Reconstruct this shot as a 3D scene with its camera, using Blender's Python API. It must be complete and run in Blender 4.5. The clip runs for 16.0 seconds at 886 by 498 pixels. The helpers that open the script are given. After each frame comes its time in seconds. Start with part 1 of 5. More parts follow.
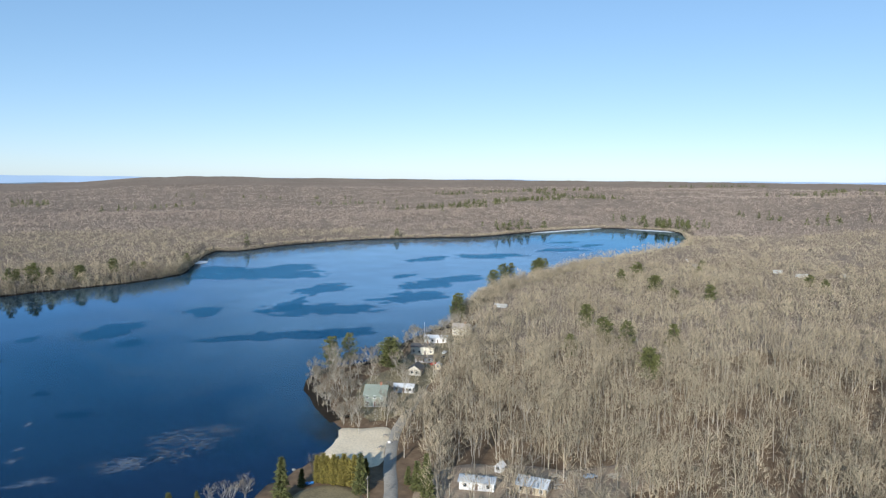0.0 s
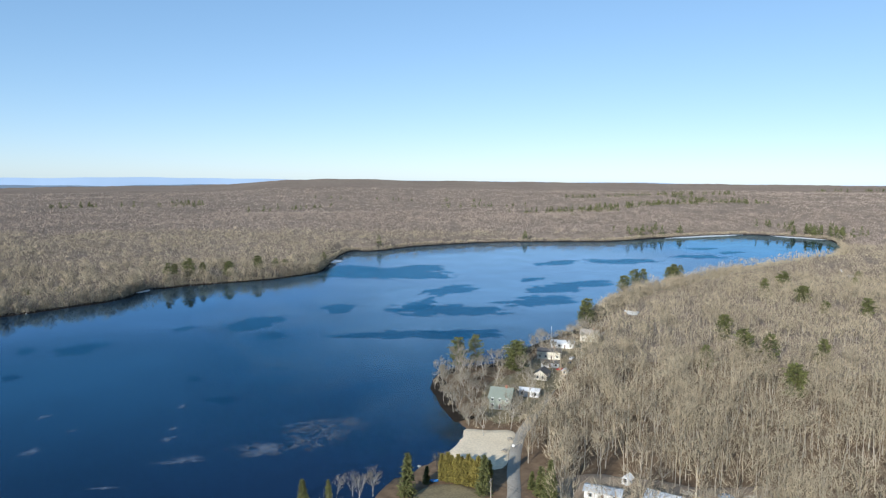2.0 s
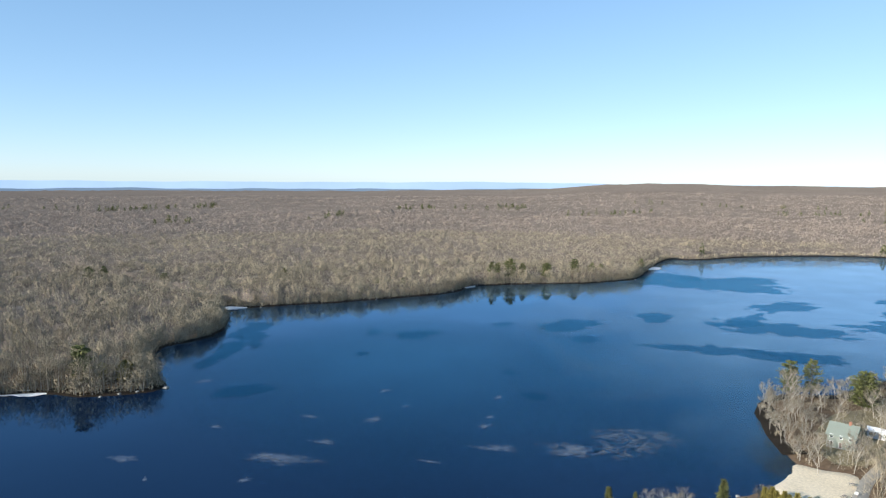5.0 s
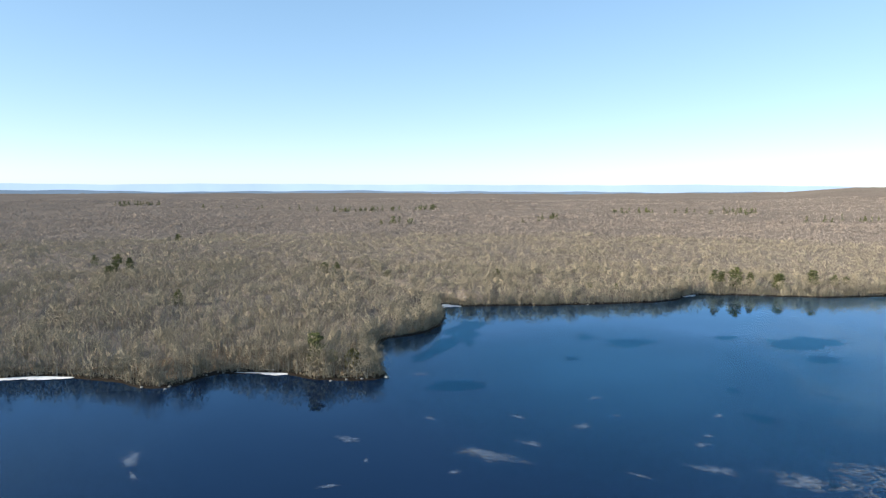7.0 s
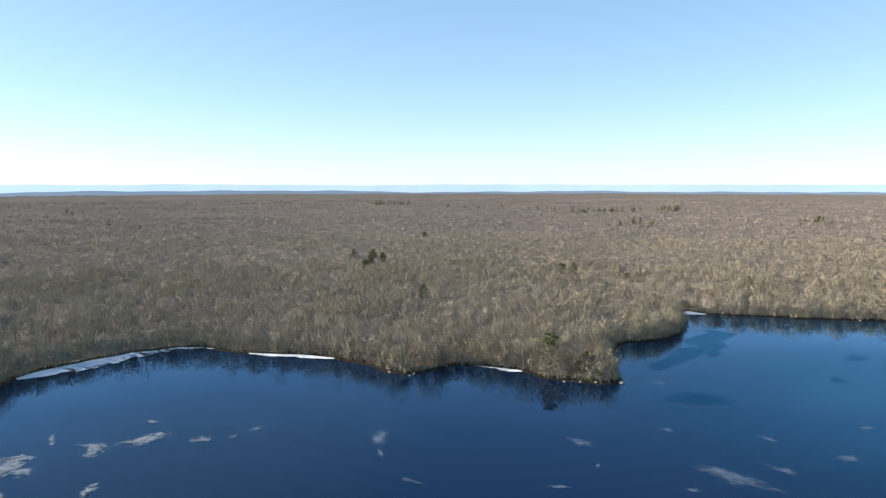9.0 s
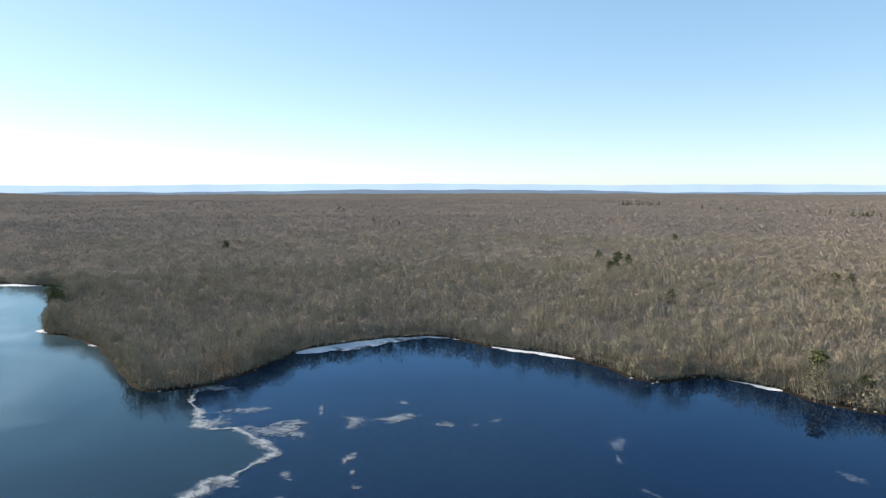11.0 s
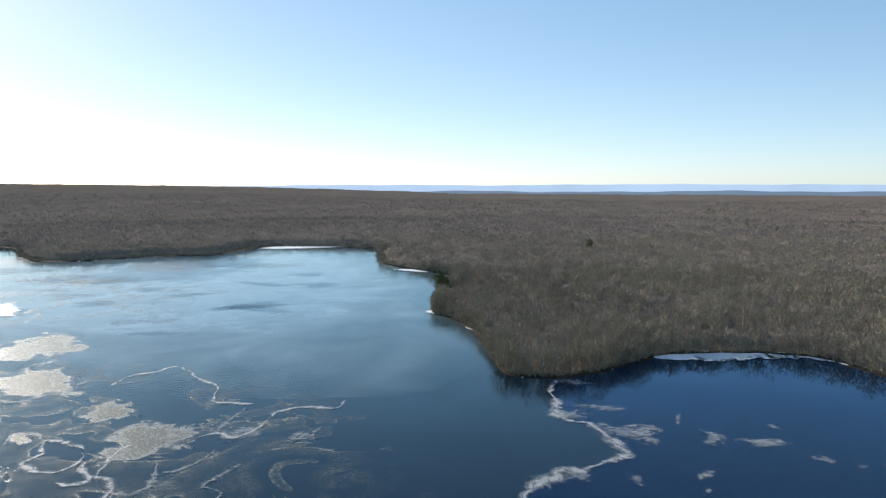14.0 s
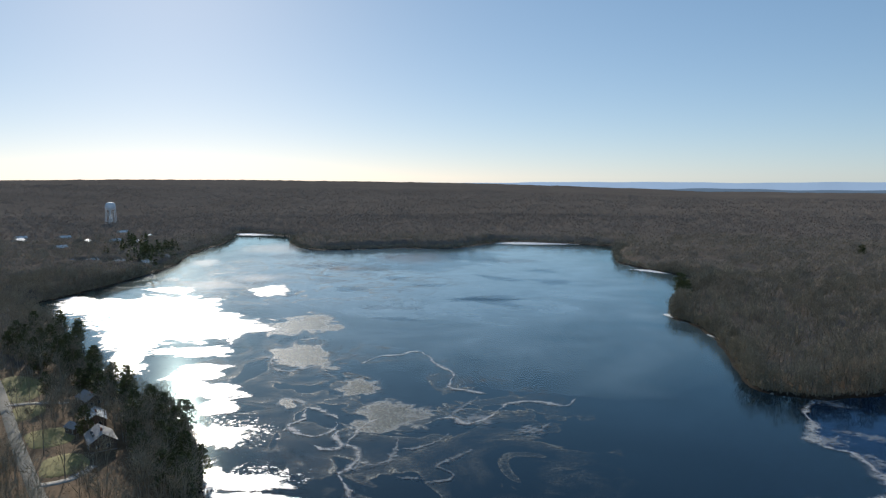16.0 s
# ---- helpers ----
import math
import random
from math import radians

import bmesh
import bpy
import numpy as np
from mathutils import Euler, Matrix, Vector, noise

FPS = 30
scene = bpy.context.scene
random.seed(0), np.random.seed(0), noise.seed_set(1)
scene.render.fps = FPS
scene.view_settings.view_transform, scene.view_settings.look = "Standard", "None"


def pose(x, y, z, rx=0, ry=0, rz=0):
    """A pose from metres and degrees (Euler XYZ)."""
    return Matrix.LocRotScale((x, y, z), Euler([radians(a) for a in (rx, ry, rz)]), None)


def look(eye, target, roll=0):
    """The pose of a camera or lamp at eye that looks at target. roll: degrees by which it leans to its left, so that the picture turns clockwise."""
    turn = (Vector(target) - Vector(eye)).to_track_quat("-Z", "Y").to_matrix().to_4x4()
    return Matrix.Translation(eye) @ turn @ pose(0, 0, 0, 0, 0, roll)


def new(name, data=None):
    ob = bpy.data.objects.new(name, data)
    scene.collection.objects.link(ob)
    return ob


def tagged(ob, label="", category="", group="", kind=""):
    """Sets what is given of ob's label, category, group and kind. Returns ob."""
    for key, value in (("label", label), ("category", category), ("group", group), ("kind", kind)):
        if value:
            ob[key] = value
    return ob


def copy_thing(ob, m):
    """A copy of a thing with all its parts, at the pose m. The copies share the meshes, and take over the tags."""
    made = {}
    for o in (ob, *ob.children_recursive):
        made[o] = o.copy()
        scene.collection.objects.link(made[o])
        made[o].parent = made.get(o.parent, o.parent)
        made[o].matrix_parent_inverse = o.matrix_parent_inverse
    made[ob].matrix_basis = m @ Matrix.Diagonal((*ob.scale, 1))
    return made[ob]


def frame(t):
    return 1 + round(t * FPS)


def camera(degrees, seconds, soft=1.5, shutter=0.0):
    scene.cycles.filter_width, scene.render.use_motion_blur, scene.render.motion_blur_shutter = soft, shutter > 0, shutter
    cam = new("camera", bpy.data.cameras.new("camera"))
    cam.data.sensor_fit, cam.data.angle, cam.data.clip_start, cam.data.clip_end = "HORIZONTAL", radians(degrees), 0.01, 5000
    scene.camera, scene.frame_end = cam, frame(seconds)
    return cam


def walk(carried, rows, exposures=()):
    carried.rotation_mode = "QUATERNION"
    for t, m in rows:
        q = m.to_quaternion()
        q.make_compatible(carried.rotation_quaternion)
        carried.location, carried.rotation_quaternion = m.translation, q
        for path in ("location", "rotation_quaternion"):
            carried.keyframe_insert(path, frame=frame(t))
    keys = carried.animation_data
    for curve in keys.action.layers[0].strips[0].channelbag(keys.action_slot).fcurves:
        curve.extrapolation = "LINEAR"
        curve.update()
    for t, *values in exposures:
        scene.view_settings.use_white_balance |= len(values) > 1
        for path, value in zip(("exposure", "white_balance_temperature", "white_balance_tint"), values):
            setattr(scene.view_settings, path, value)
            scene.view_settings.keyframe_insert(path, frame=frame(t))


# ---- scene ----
# ---- camera and its turn ----
HEIGHT = 100.0
# seconds, yaw, pitch, roll
ROWS = [
    (0.0, -0.34, -6.01, -0.47), (0.5, 1.59, -5.97, -0.48), (1.0, 3.69, -5.93, -0.46), (1.5, 6.44, -5.90, -0.45),
    (2.0, 10.11, -5.87, -0.50), (2.5, 14.32, -5.84, -0.47), (3.0, 18.60, -5.81, -0.53), (3.5, 22.84, -5.79, -0.53),
    (4.0, 27.07, -5.77, -0.51), (6.5, 48.55, -5.60, -0.31), (7.0, 52.88, -5.57, -0.26), (7.5, 57.43, -5.55, -0.20),
    (8.0, 62.13, -5.55, -0.09), (8.5, 67.12, -5.55, -0.05), (9.0, 72.08, -5.57, 0.06), (9.5, 77.02, -5.57, 0.09),
    (10.0, 81.97, -5.60, 0.05), (12.5, 106.45, -5.47, 0.14), (13.0, 111.24, -5.47, 0.12), (13.5, 116.08, -5.48, 0.06),
    (14.0, 120.91, -5.53, 0.05), (14.5, 125.75, -5.59, 0.05), (15.0, 130.58, -5.63, 0.03), (15.5, 135.38, -5.68, 0.06),
    (16.0, 139.96, -5.76, 0.03),
]
cam = camera(64.4, 16.0, soft=1.25)
walk(cam, [(t, pose(0, 0, HEIGHT, 90 + p, r, y)) for t, y, p, r in ROWS],
     exposures=((0.0, 0.27, 6000, 10), (4.0, 0.48, 6100, 10), (7.0, 0.82, 6650, 10), (10.0, 0.86, 6750, 10), (12.5, 0.60, 7000, 10), (14.5, 0.32, 6550, 10), (16.0, -0.20, 6350, 10)))

# ---- sky and sun ----
SUN_YAW, SUN_UP = 161.0, 20.0   # degrees left of +y, and above the horizon
to_sun = Vector((-math.sin(radians(SUN_YAW)) * math.cos(radians(SUN_UP)),
                 math.cos(radians(SUN_YAW)) * math.cos(radians(SUN_UP)), math.sin(radians(SUN_UP))))
world = bpy.data.worlds.new("sky")
scene.world = world
world.use_nodes = True
wn = world.node_tree
sky = wn.nodes.new("ShaderNodeTexSky")
sky.sky_type, sky.sun_disc = "NISHITA", False
sky.sun_elevation, sky.sun_rotation = radians(SUN_UP), radians(-SUN_YAW)
sky.air_density, sky.dust_density, sky.ozone_density, sky.altitude = 0.7, 0.2, 2.0, 300
# a clear winter sky: the glow round the sun and along the horizon held back, red least and blue most
split, join = wn.nodes.new("ShaderNodeSeparateColor"), wn.nodes.new("ShaderNodeCombineColor")
wn.links.new(sky.outputs[0], split.inputs[0])
for i, (tint, bend, gain) in enumerate(((0.092, 0.70, 0.865), (0.1135, 0.61, 0.797), (0.1265, 0.55, 0.811))):
    times, power, level = (wn.nodes.new("ShaderNodeMath") for _ in range(3))
    times.operation, power.operation, level.operation = "MULTIPLY", "POWER", "MULTIPLY"
    for node, value, source in ((times, tint, split.outputs[i]), (power, bend, times.outputs[0]), (level, gain, power.outputs[0])):
        node.inputs[1].default_value = value
        wn.links.new(source, node.inputs[0])
    wn.links.new(level.outputs[0], join.inputs[i])
wn.links.new(join.outputs[0], wn.nodes["Background"].inputs[0])
wn.nodes["Background"].inputs[1].default_value = 1.0
sun = new("sun", bpy.data.lights.new("sun", "SUN"))
sun.data.energy, sun.data.angle, sun.data.color = 5.0, radians(0.53), (1.0, 0.93, 0.82)
sun.matrix_world = look(to_sun * 500, (0, 0, 0))


# ---- materials ----
def material(name, rough=0.8, metal=0.0, **extra):
    m = bpy.data.materials.new(name)
    m.use_nodes = True
    b = m.node_tree.nodes["Principled BSDF"]
    b.inputs["Roughness"].default_value, b.inputs["Metallic"].default_value = rough, metal
    for k, v in extra.items():
        b.inputs[k.replace("_", " ")].default_value = v
    return m, m.node_tree, b


def noise_tex(nt, size, detail=4.0, rough=0.6, stretch=(1, 1, 1), warp=0.0):
    """Noise at a real-world size in metres, laid out by the place in the world."""
    geo, mp, tex = (nt.nodes.new("ShaderNode" + k) for k in ("NewGeometry", "Mapping", "TexNoise"))
    mp.inputs["Scale"].default_value = [s / size for s in stretch]
    tex.inputs["Scale"].default_value, tex.inputs["Detail"].default_value, tex.inputs["Roughness"].default_value = 1.0, detail, rough
    tex.inputs["Distortion"].default_value = warp
    nt.links.new(geo.outputs["Position"], mp.inputs[0])
    nt.links.new(mp.outputs[0], tex.inputs["Vector"])
    return tex.outputs["Fac"]


def ramp(nt, fac, stops):
    r = nt.nodes.new("ShaderNodeValToRGB")
    while len(r.color_ramp.elements) < len(stops):
        r.color_ramp.elements.new(0.5)
    for e, (at, c) in zip(r.color_ramp.elements, stops):
        e.position, e.color = at, (*c, 1)
    nt.links.new(fac, r.inputs[0])
    return r.outputs[0]


def mix(nt, fac, a, b, kind="MIX"):
    n = nt.nodes.new("ShaderNodeMix")
    n.data_type, n.blend_type = "RGBA", kind
    for i, v in ((0, fac), (6, a), (7, b)):
        if isinstance(v, (int, float)):
            n.inputs[i].default_value = v
        elif isinstance(v, tuple):
            n.inputs[i].default_value = (*v, 1)
        else:
            nt.links.new(v, n.inputs[i])
    return n.outputs[2]


def bump(nt, b, fac, strength, dist):
    n = nt.nodes.new("ShaderNodeBump")
    n.inputs["Strength"].default_value, n.inputs["Distance"].default_value = strength, dist
    nt.links.new(fac, n.inputs["Height"])
    nt.links.new(n.outputs[0], b.inputs["Normal"])


def surface(name, dark, light, size, rough=0.85, grain=None, relief=0.0, metal=0.0, island=0.0, crown=False, **extra):
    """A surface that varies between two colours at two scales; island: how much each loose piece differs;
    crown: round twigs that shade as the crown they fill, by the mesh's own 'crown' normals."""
    m, nt, b = material(name, rough, metal, **extra)
    c = ramp(nt, noise_tex(nt, size), [(0.3, dark), (0.7, light)])
    fine = noise_tex(nt, grain or size / 9)
    c = mix(nt, 0.55, c, ramp(nt, fine, [(0.25, tuple(v * 0.72 for v in dark)), (0.75, tuple(min(1, v * 1.2) for v in light))]))
    if island:
        geo = nt.nodes.new("ShaderNodeNewGeometry")
        k = 1 - island
        c = mix(nt, 1.0, c, ramp(nt, geo.outputs["Random Per Island"], [(0, (k, k, k)), (1, (1, 1, 1))]), "MULTIPLY")
    nt.links.new(c, b.inputs["Base Color"])
    if relief:
        bump(nt, b, fine, 0.6, relief)
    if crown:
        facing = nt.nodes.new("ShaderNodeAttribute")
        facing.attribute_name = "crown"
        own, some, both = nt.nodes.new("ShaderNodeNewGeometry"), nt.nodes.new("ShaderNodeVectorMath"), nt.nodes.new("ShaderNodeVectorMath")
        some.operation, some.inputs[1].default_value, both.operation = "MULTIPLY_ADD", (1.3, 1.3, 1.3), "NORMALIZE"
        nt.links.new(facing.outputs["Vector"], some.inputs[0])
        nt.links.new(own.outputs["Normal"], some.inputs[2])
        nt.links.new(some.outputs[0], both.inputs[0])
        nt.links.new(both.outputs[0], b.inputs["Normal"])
    return m


M_GROUND = surface("leaf_litter", (0.11, 0.074, 0.046), (0.25, 0.172, 0.105), 45, 0.95, grain=3.0, relief=0.3, Specular_IOR_Level=0.08)
M_TRUNK = surface("grey_bark", (0.32, 0.29, 0.24), (0.57, 0.52, 0.44), 25, 0.9, grain=1.5, island=0.45, Specular_IOR_Level=0.1, Diffuse_Roughness=0.5)
M_TWIG = surface("bare_twigs", (0.19, 0.16, 0.12), (0.42, 0.37, 0.28), 60, 1.0, grain=8, island=0.6, Specular_IOR_Level=0.0, Diffuse_Roughness=0.45)
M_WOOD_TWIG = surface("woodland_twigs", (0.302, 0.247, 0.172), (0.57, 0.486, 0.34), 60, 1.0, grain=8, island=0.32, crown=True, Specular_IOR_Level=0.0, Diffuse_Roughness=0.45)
# greyer than the near twigs: distance haze put into the base colour
M_FAR_TWIG = surface("far_hazed_twigs", (0.284, 0.23, 0.188), (0.495, 0.408, 0.332), 260, 1.0, grain=14, island=0.2, crown=True, Specular_IOR_Level=0.0, Diffuse_Roughness=0.4)
M_PINE = surface("pine_needles", (0.05, 0.066, 0.017), (0.18, 0.185, 0.055), 7, 0.85, grain=1.2, island=0.5)
M_PINE_BARK = surface("pine_bark", (0.10, 0.07, 0.05), (0.18, 0.14, 0.10), 3, 0.95)


# ---- the lie of the land ----
# shore of the lake, walked round clockwise from the sandy beach, in metres
SHORE_EAST = [(-58, 209), (-51, 222), (-48, 230), (-42, 238), (-39, 246), (-37, 262), (-39, 272), (-46, 281), (-54, 302),
              (-61, 320), (-62, 343), (-54, 362), (-41, 366), (-33, 378), (-26, 398), (-12, 430), (8, 470), (27, 540),
              (50, 600), (95, 668), (130, 718), (182, 792), (252, 880), (330, 962), (385, 1080), (425, 1227)]
SHORE_NORTH = [(420, 1288), (378, 1324), (308, 1345), (164, 1239), (68, 1139), (-14, 1112), (-109, 1075), (-177, 1016),
               (-216, 972), (-252, 904), (-283, 889), (-274, 801), (-253, 695), (-261, 664), (-282, 628), (-322, 589),
               (-349, 558), (-356, 538), (-352, 493), (-391, 413), (-414, 377), (-433, 346), (-446, 342), (-440, 328)]
SHORE_WEST = [(-407, 309), (-373, 271), (-368, 232), (-338, 208), (-298, 189), (-301, 174), (-314, 158), (-334, 148),
              (-352, 123), (-349, 110), (-343, 95), (-352, 84), (-371, 76), (-393, 56), (-410, 27), (-415, 17), (-438, -12),
              (-438, -44), (-406, -93), (-382, -104), (-349, -117), (-330, -129), (-322, -151), (-335, -166), (-373, -194)]
SHORE_SOUTH = [(-410, -224), (-439, -258), (-447, -276), (-489, -303), (-555, -333), (-630, -359), (-652, -408),
               (-671, -462), (-698, -506), (-800, -588), (-850, -625), (-790, -780), (-750, -776), (-652, -756), (-591, -809),
               (-493, -861), (-510, -968), (-566, -1083), (-544, -1215), (-496, -1142), (-431, -1035), (-341, -922),
               (-281, -814), (-222, -742), (-183, -700), (-125, -648), (-104, -622)]
SHORE_NEAR = [(-104, -540), (-92, -440), (-90, -350), (-99, -290), (-93, -250), (-80, -215), (-62, -150), (-54, -60),
              (-56, 40), (-60, 130)]


def spline(points, step=6.0):
    """A closed smooth line through the points, with a small unevenness."""
    p, out = np.array(points, float), []
    n = len(p)
    for i in range(n):
        a, b, c, d = p[i - 1], p[i], p[(i + 1) % n], p[(i + 2) % n]
        k = max(2, int(np.hypot(*(c - b)) / step))
        for t in np.arange(k) / k:
            out.append(0.5 * (2 * b + (c - a) * t + (2 * a - 5 * b + 4 * c - d) * t * t + (3 * b - a - 3 * c + d) * t ** 3))
    out = np.array(out)
    wave = [noise.noise_vector((x / 14, y / 14, 3.0)) for x, y in out]
    return out + np.array([(w.x, w.y) for w in wave]) * 2.2


SHORE = spline(SHORE_EAST + SHORE_NORTH + SHORE_WEST + SHORE_SOUTH + SHORE_NEAR)


def shore_distance(x, y):
    """Metres to the shore line: above 0 on land, below 0 on the lake."""
    x, y = np.asarray(x, float), np.asarray(y, float)
    out = np.empty(x.shape)
    a, b = SHORE, np.roll(SHORE, -1, 0)
    ab = b - a
    ll = (ab ** 2).sum(1)
    for s in range(0, len(x), 8000):
        px, py = x[s:s + 8000, None], y[s:s + 8000, None]
        t = np.clip(((px - a[:, 0]) * ab[:, 0] + (py - a[:, 1]) * ab[:, 1]) / ll, 0, 1)
        d = np.sqrt(((px - a[:, 0] - t * ab[:, 0]) ** 2 + (py - a[:, 1] - t * ab[:, 1]) ** 2).min(1))
        over = (a[:, 1] > py) != (b[:, 1] > py)
        cut = a[:, 0] + (py - a[:, 1]) / np.where(ab[:, 1] == 0, 1e-9, ab[:, 1]) * ab[:, 0]
        inside = ((over & (px < cut)).sum(1) % 2) == 1
        out[s:s + 8000] = np.where(inside, -d, d)
    return out


def waves(x, y, size, seed):
    """Cheap smooth noise of about -1 to 1 at a size in metres."""
    rng, v = np.random.default_rng(seed), 0
    for k in range(5):
        a, ph, f = rng.uniform(0, 2 * np.pi), rng.uniform(0, 2 * np.pi, 2), rng.uniform(0.6, 1.5) * 2 * np.pi / size
        v = v + np.sin((x * np.cos(a) + y * np.sin(a)) * f + ph[0]) * np.cos((y * np.cos(a) - x * np.sin(a)) * f * 0.7 + ph[1])
    return v / 3


def step(v, lo, hi):
    t = np.clip((v - lo) / (hi - lo), 0, 1)
    return t * t * (3 - 2 * t)


# hills: yaw left of +y, distance, height, half width across, half depth
HILLS = [(-33, 1700, 32, 650, 520), (-24, 2600, 26, 900, 700), (-45, 1300, 38, 500, 500), (185, 3000, 40, 1200, 800)]
# height of the land at the horizon, by yaw
RIM_YAW = [-60, -32, -17, 0, 12, 19.5, 23, 27, 31, 36, 44, 80, 105, 119, 124, 129, 137, 148, 157, 166, 180, 230]
RIM_UP = [58, 52, 53, 55, 58, 66, 52, 26, 14, 8, -2, -4, -4, -1, 14, 30, 50, 66, 76, 77, 70, 60]


def land(x, y, d=None):
    """Height of the ground."""
    d = shore_distance(x, y) if d is None else d
    z = 0.05 * np.minimum(d, 30) + 3.0 * step(d, 20, 260) + 3.5 * waves(x, y, 420, 5) * step(d, 60, 400)
    for yaw, far, up, across, deep in HILLS:
        a = radians(yaw)
        u = -x * math.sin(a) + y * math.cos(a) - far
        v = x * math.cos(a) + y * math.sin(a)
        z = z + up * np.exp(-(u / deep) ** 2 - (v / across) ** 2) * step(d, 40, 500)
    yaw = (np.degrees(np.arctan2(-x, y)) + 60) % 360 - 60
    z = z + np.interp(yaw, RIM_YAW, RIM_UP) * step(np.hypot(x, y), 1900, 4700)
    return np.where(d > 0, np.maximum(z, 0.05 * np.minimum(d, 4)), np.maximum(0.12 * d, -3))


# ---- mesh helpers ----
def mesh_object(name, verts, faces, mats, slots=None, parent=None, smooth=False):
    """An object from arrays of vertices and of triangles or quads."""
    me = bpy.data.meshes.new(name)
    verts, faces = np.asarray(verts, np.float32), np.asarray(faces, np.int32)
    k = faces.shape[1]
    me.vertices.add(len(verts))
    me.vertices.foreach_set("co", verts.ravel())
    me.loops.add(faces.size)
    me.loops.foreach_set("vertex_index", faces.ravel())
    me.polygons.add(len(faces))
    me.polygons.foreach_set("loop_start", np.arange(0, faces.size, k, dtype=np.int32))
    for m in mats:
        me.materials.append(m)
    if slots is not None:
        me.polygons.foreach_set("material_index", np.asarray(slots, np.int32))
    me.polygons.foreach_set("use_smooth", np.full(len(faces), smooth))
    me.update(calc_edges=True)
    ob = new(name, me)
    ob.parent = parent
    return ob


def part(name, bm, mat, parent, label=""):
    me = bpy.data.meshes.new(name)
    bm.to_mesh(me)
    bm.free()
    for m in mat if isinstance(mat, (list, tuple)) else [mat]:
        me.materials.append(m)
    ob = new(name, me)
    ob.parent = parent
    return tagged(ob, label)


# ---- ground: one sheet out to the horizon ----
yaws = np.radians(np.concatenate([np.arange(-42, 182, 0.56), np.arange(182, 318, 3.0)]))
radii = [0.0, 12.0, 40.0, 80.0]
while radii[-1] < 4880:
    radii.append(radii[-1] + max(5.0, min(radii[-1] * 0.018, 60)))
radii = np.array(radii[1:])
gx = (-np.sin(yaws)[None] * radii[:, None]).ravel()
gy = (np.cos(yaws)[None] * radii[:, None]).ravel()
gz = land(gx, gy)
nr, na = len(radii), len(yaws)
ii = np.arange(nr - 1)[:, None] * na + np.arange(na)[None]
jj = np.arange(nr - 1)[:, None] * na + (np.arange(na)[None] + 1) % na
quads = np.stack([ii, ii + na, jj + na, jj], -1).reshape(-1, 4)
ground = mesh_object("ground", np.c_[gx, gy, gz], quads[:, ::-1], [M_GROUND], smooth=True)
tagged(ground, "wooded land covered in brown fallen leaves", "ground", kind="structure")
hub = mesh_object("ground_centre", np.r_[np.c_[gx, gy, gz][:na], [[0, 0, land(np.zeros(1), np.zeros(1))[0]]]],
                  np.stack([np.arange(na), (np.arange(na) + 1) % na, np.full(na, na)], -1)[:, ::-1], [M_GROUND])
tagged(hub, "wooded land covered in brown fallen leaves", "ground", kind="structure")

# ---- lake ----
def ragged_edge(nt, lo, hi, size, most, gain=2.2):
    """How much of a thin sheet is there: ragged by noise towards its rim, where the mesh's 'core' is 0 (inside it is 1)."""
    core = nt.nodes.new("ShaderNodeAttribute")
    core.attribute_name = "core"
    wide, add, scale = nt.nodes.new("ShaderNodeMath"), nt.nodes.new("ShaderNodeMath"), nt.nodes.new("ShaderNodeMapRange")
    wide.operation, wide.inputs[1].default_value, wide.inputs[2].default_value = "MULTIPLY_ADD", gain, 0.5 - gain / 2
    add.operation = "ADD"
    nt.links.new(noise_tex(nt, size, 7, 0.66, warp=1.0), wide.inputs[0])
    nt.links.new(core.outputs["Fac"], add.inputs[0])
    nt.links.new(wide.outputs[0], add.inputs[1])
    for k, v in (("From Min", lo), ("From Max", hi), ("To Min", 0.0), ("To Max", most)):
        scale.inputs[k].default_value = v
    nt.links.new(add.outputs[0], scale.inputs["Value"])
    return scale.outputs[0], add.outputs[0]


def lake_surface(name, dark, light, sheen, rough, ior, size=160, ragged=None, steep=1.0, gain=1.0, top=1.0):
    """Smooth lake ice or water: a dark body under a clear skin that mirrors the sky; steep, gain, top: how its gloss grows to grazing view."""
    m, nt, b = material(name, 0.3, Specular_IOR_Level=0.0)
    nt.links.new(ramp(nt, noise_tex(nt, size), [(0.3, dark), (0.7, light)]), b.inputs["Base Color"])
    gloss, edge, both = (nt.nodes.new("ShaderNode" + k) for k in ("BsdfGlossy", "Fresnel", "MixShader"))
    nt.links.new(ramp(nt, noise_tex(nt, size * 0.4, 5), [(0.3, tuple(v * 0.88 for v in sheen)), (0.7, sheen)]), gloss.inputs["Color"])
    gloss.inputs["Roughness"].default_value, edge.inputs["IOR"].default_value = rough, ior
    power, times, most = (nt.nodes.new("ShaderNodeMath") for _ in range(3))
    power.operation, times.operation, most.operation = "POWER", "MULTIPLY", "MINIMUM"
    for n, v, o in ((power, steep, edge), (times, gain, power), (most, top, times)):
        n.inputs[1].default_value = v
        nt.links.new(o.outputs[0], n.inputs[0])
    for i, o in ((0, most.outputs[0]), (1, b.outputs[0]), (2, gloss.outputs[0])):
        nt.links.new(o, both.inputs[i])
    last = both
    if ragged:
        clear, last = nt.nodes.new("ShaderNodeBsdfTransparent"), nt.nodes.new("ShaderNodeMixShader")
        nt.links.new(ragged_edge(nt, *ragged)[0], last.inputs[0])
        nt.links.new(clear.outputs[0], last.inputs[1])
        nt.links.new(both.outputs[0], last.inputs[2])
    nt.links.new(last.outputs[0], nt.nodes["Material Output"].inputs[0])
    return m


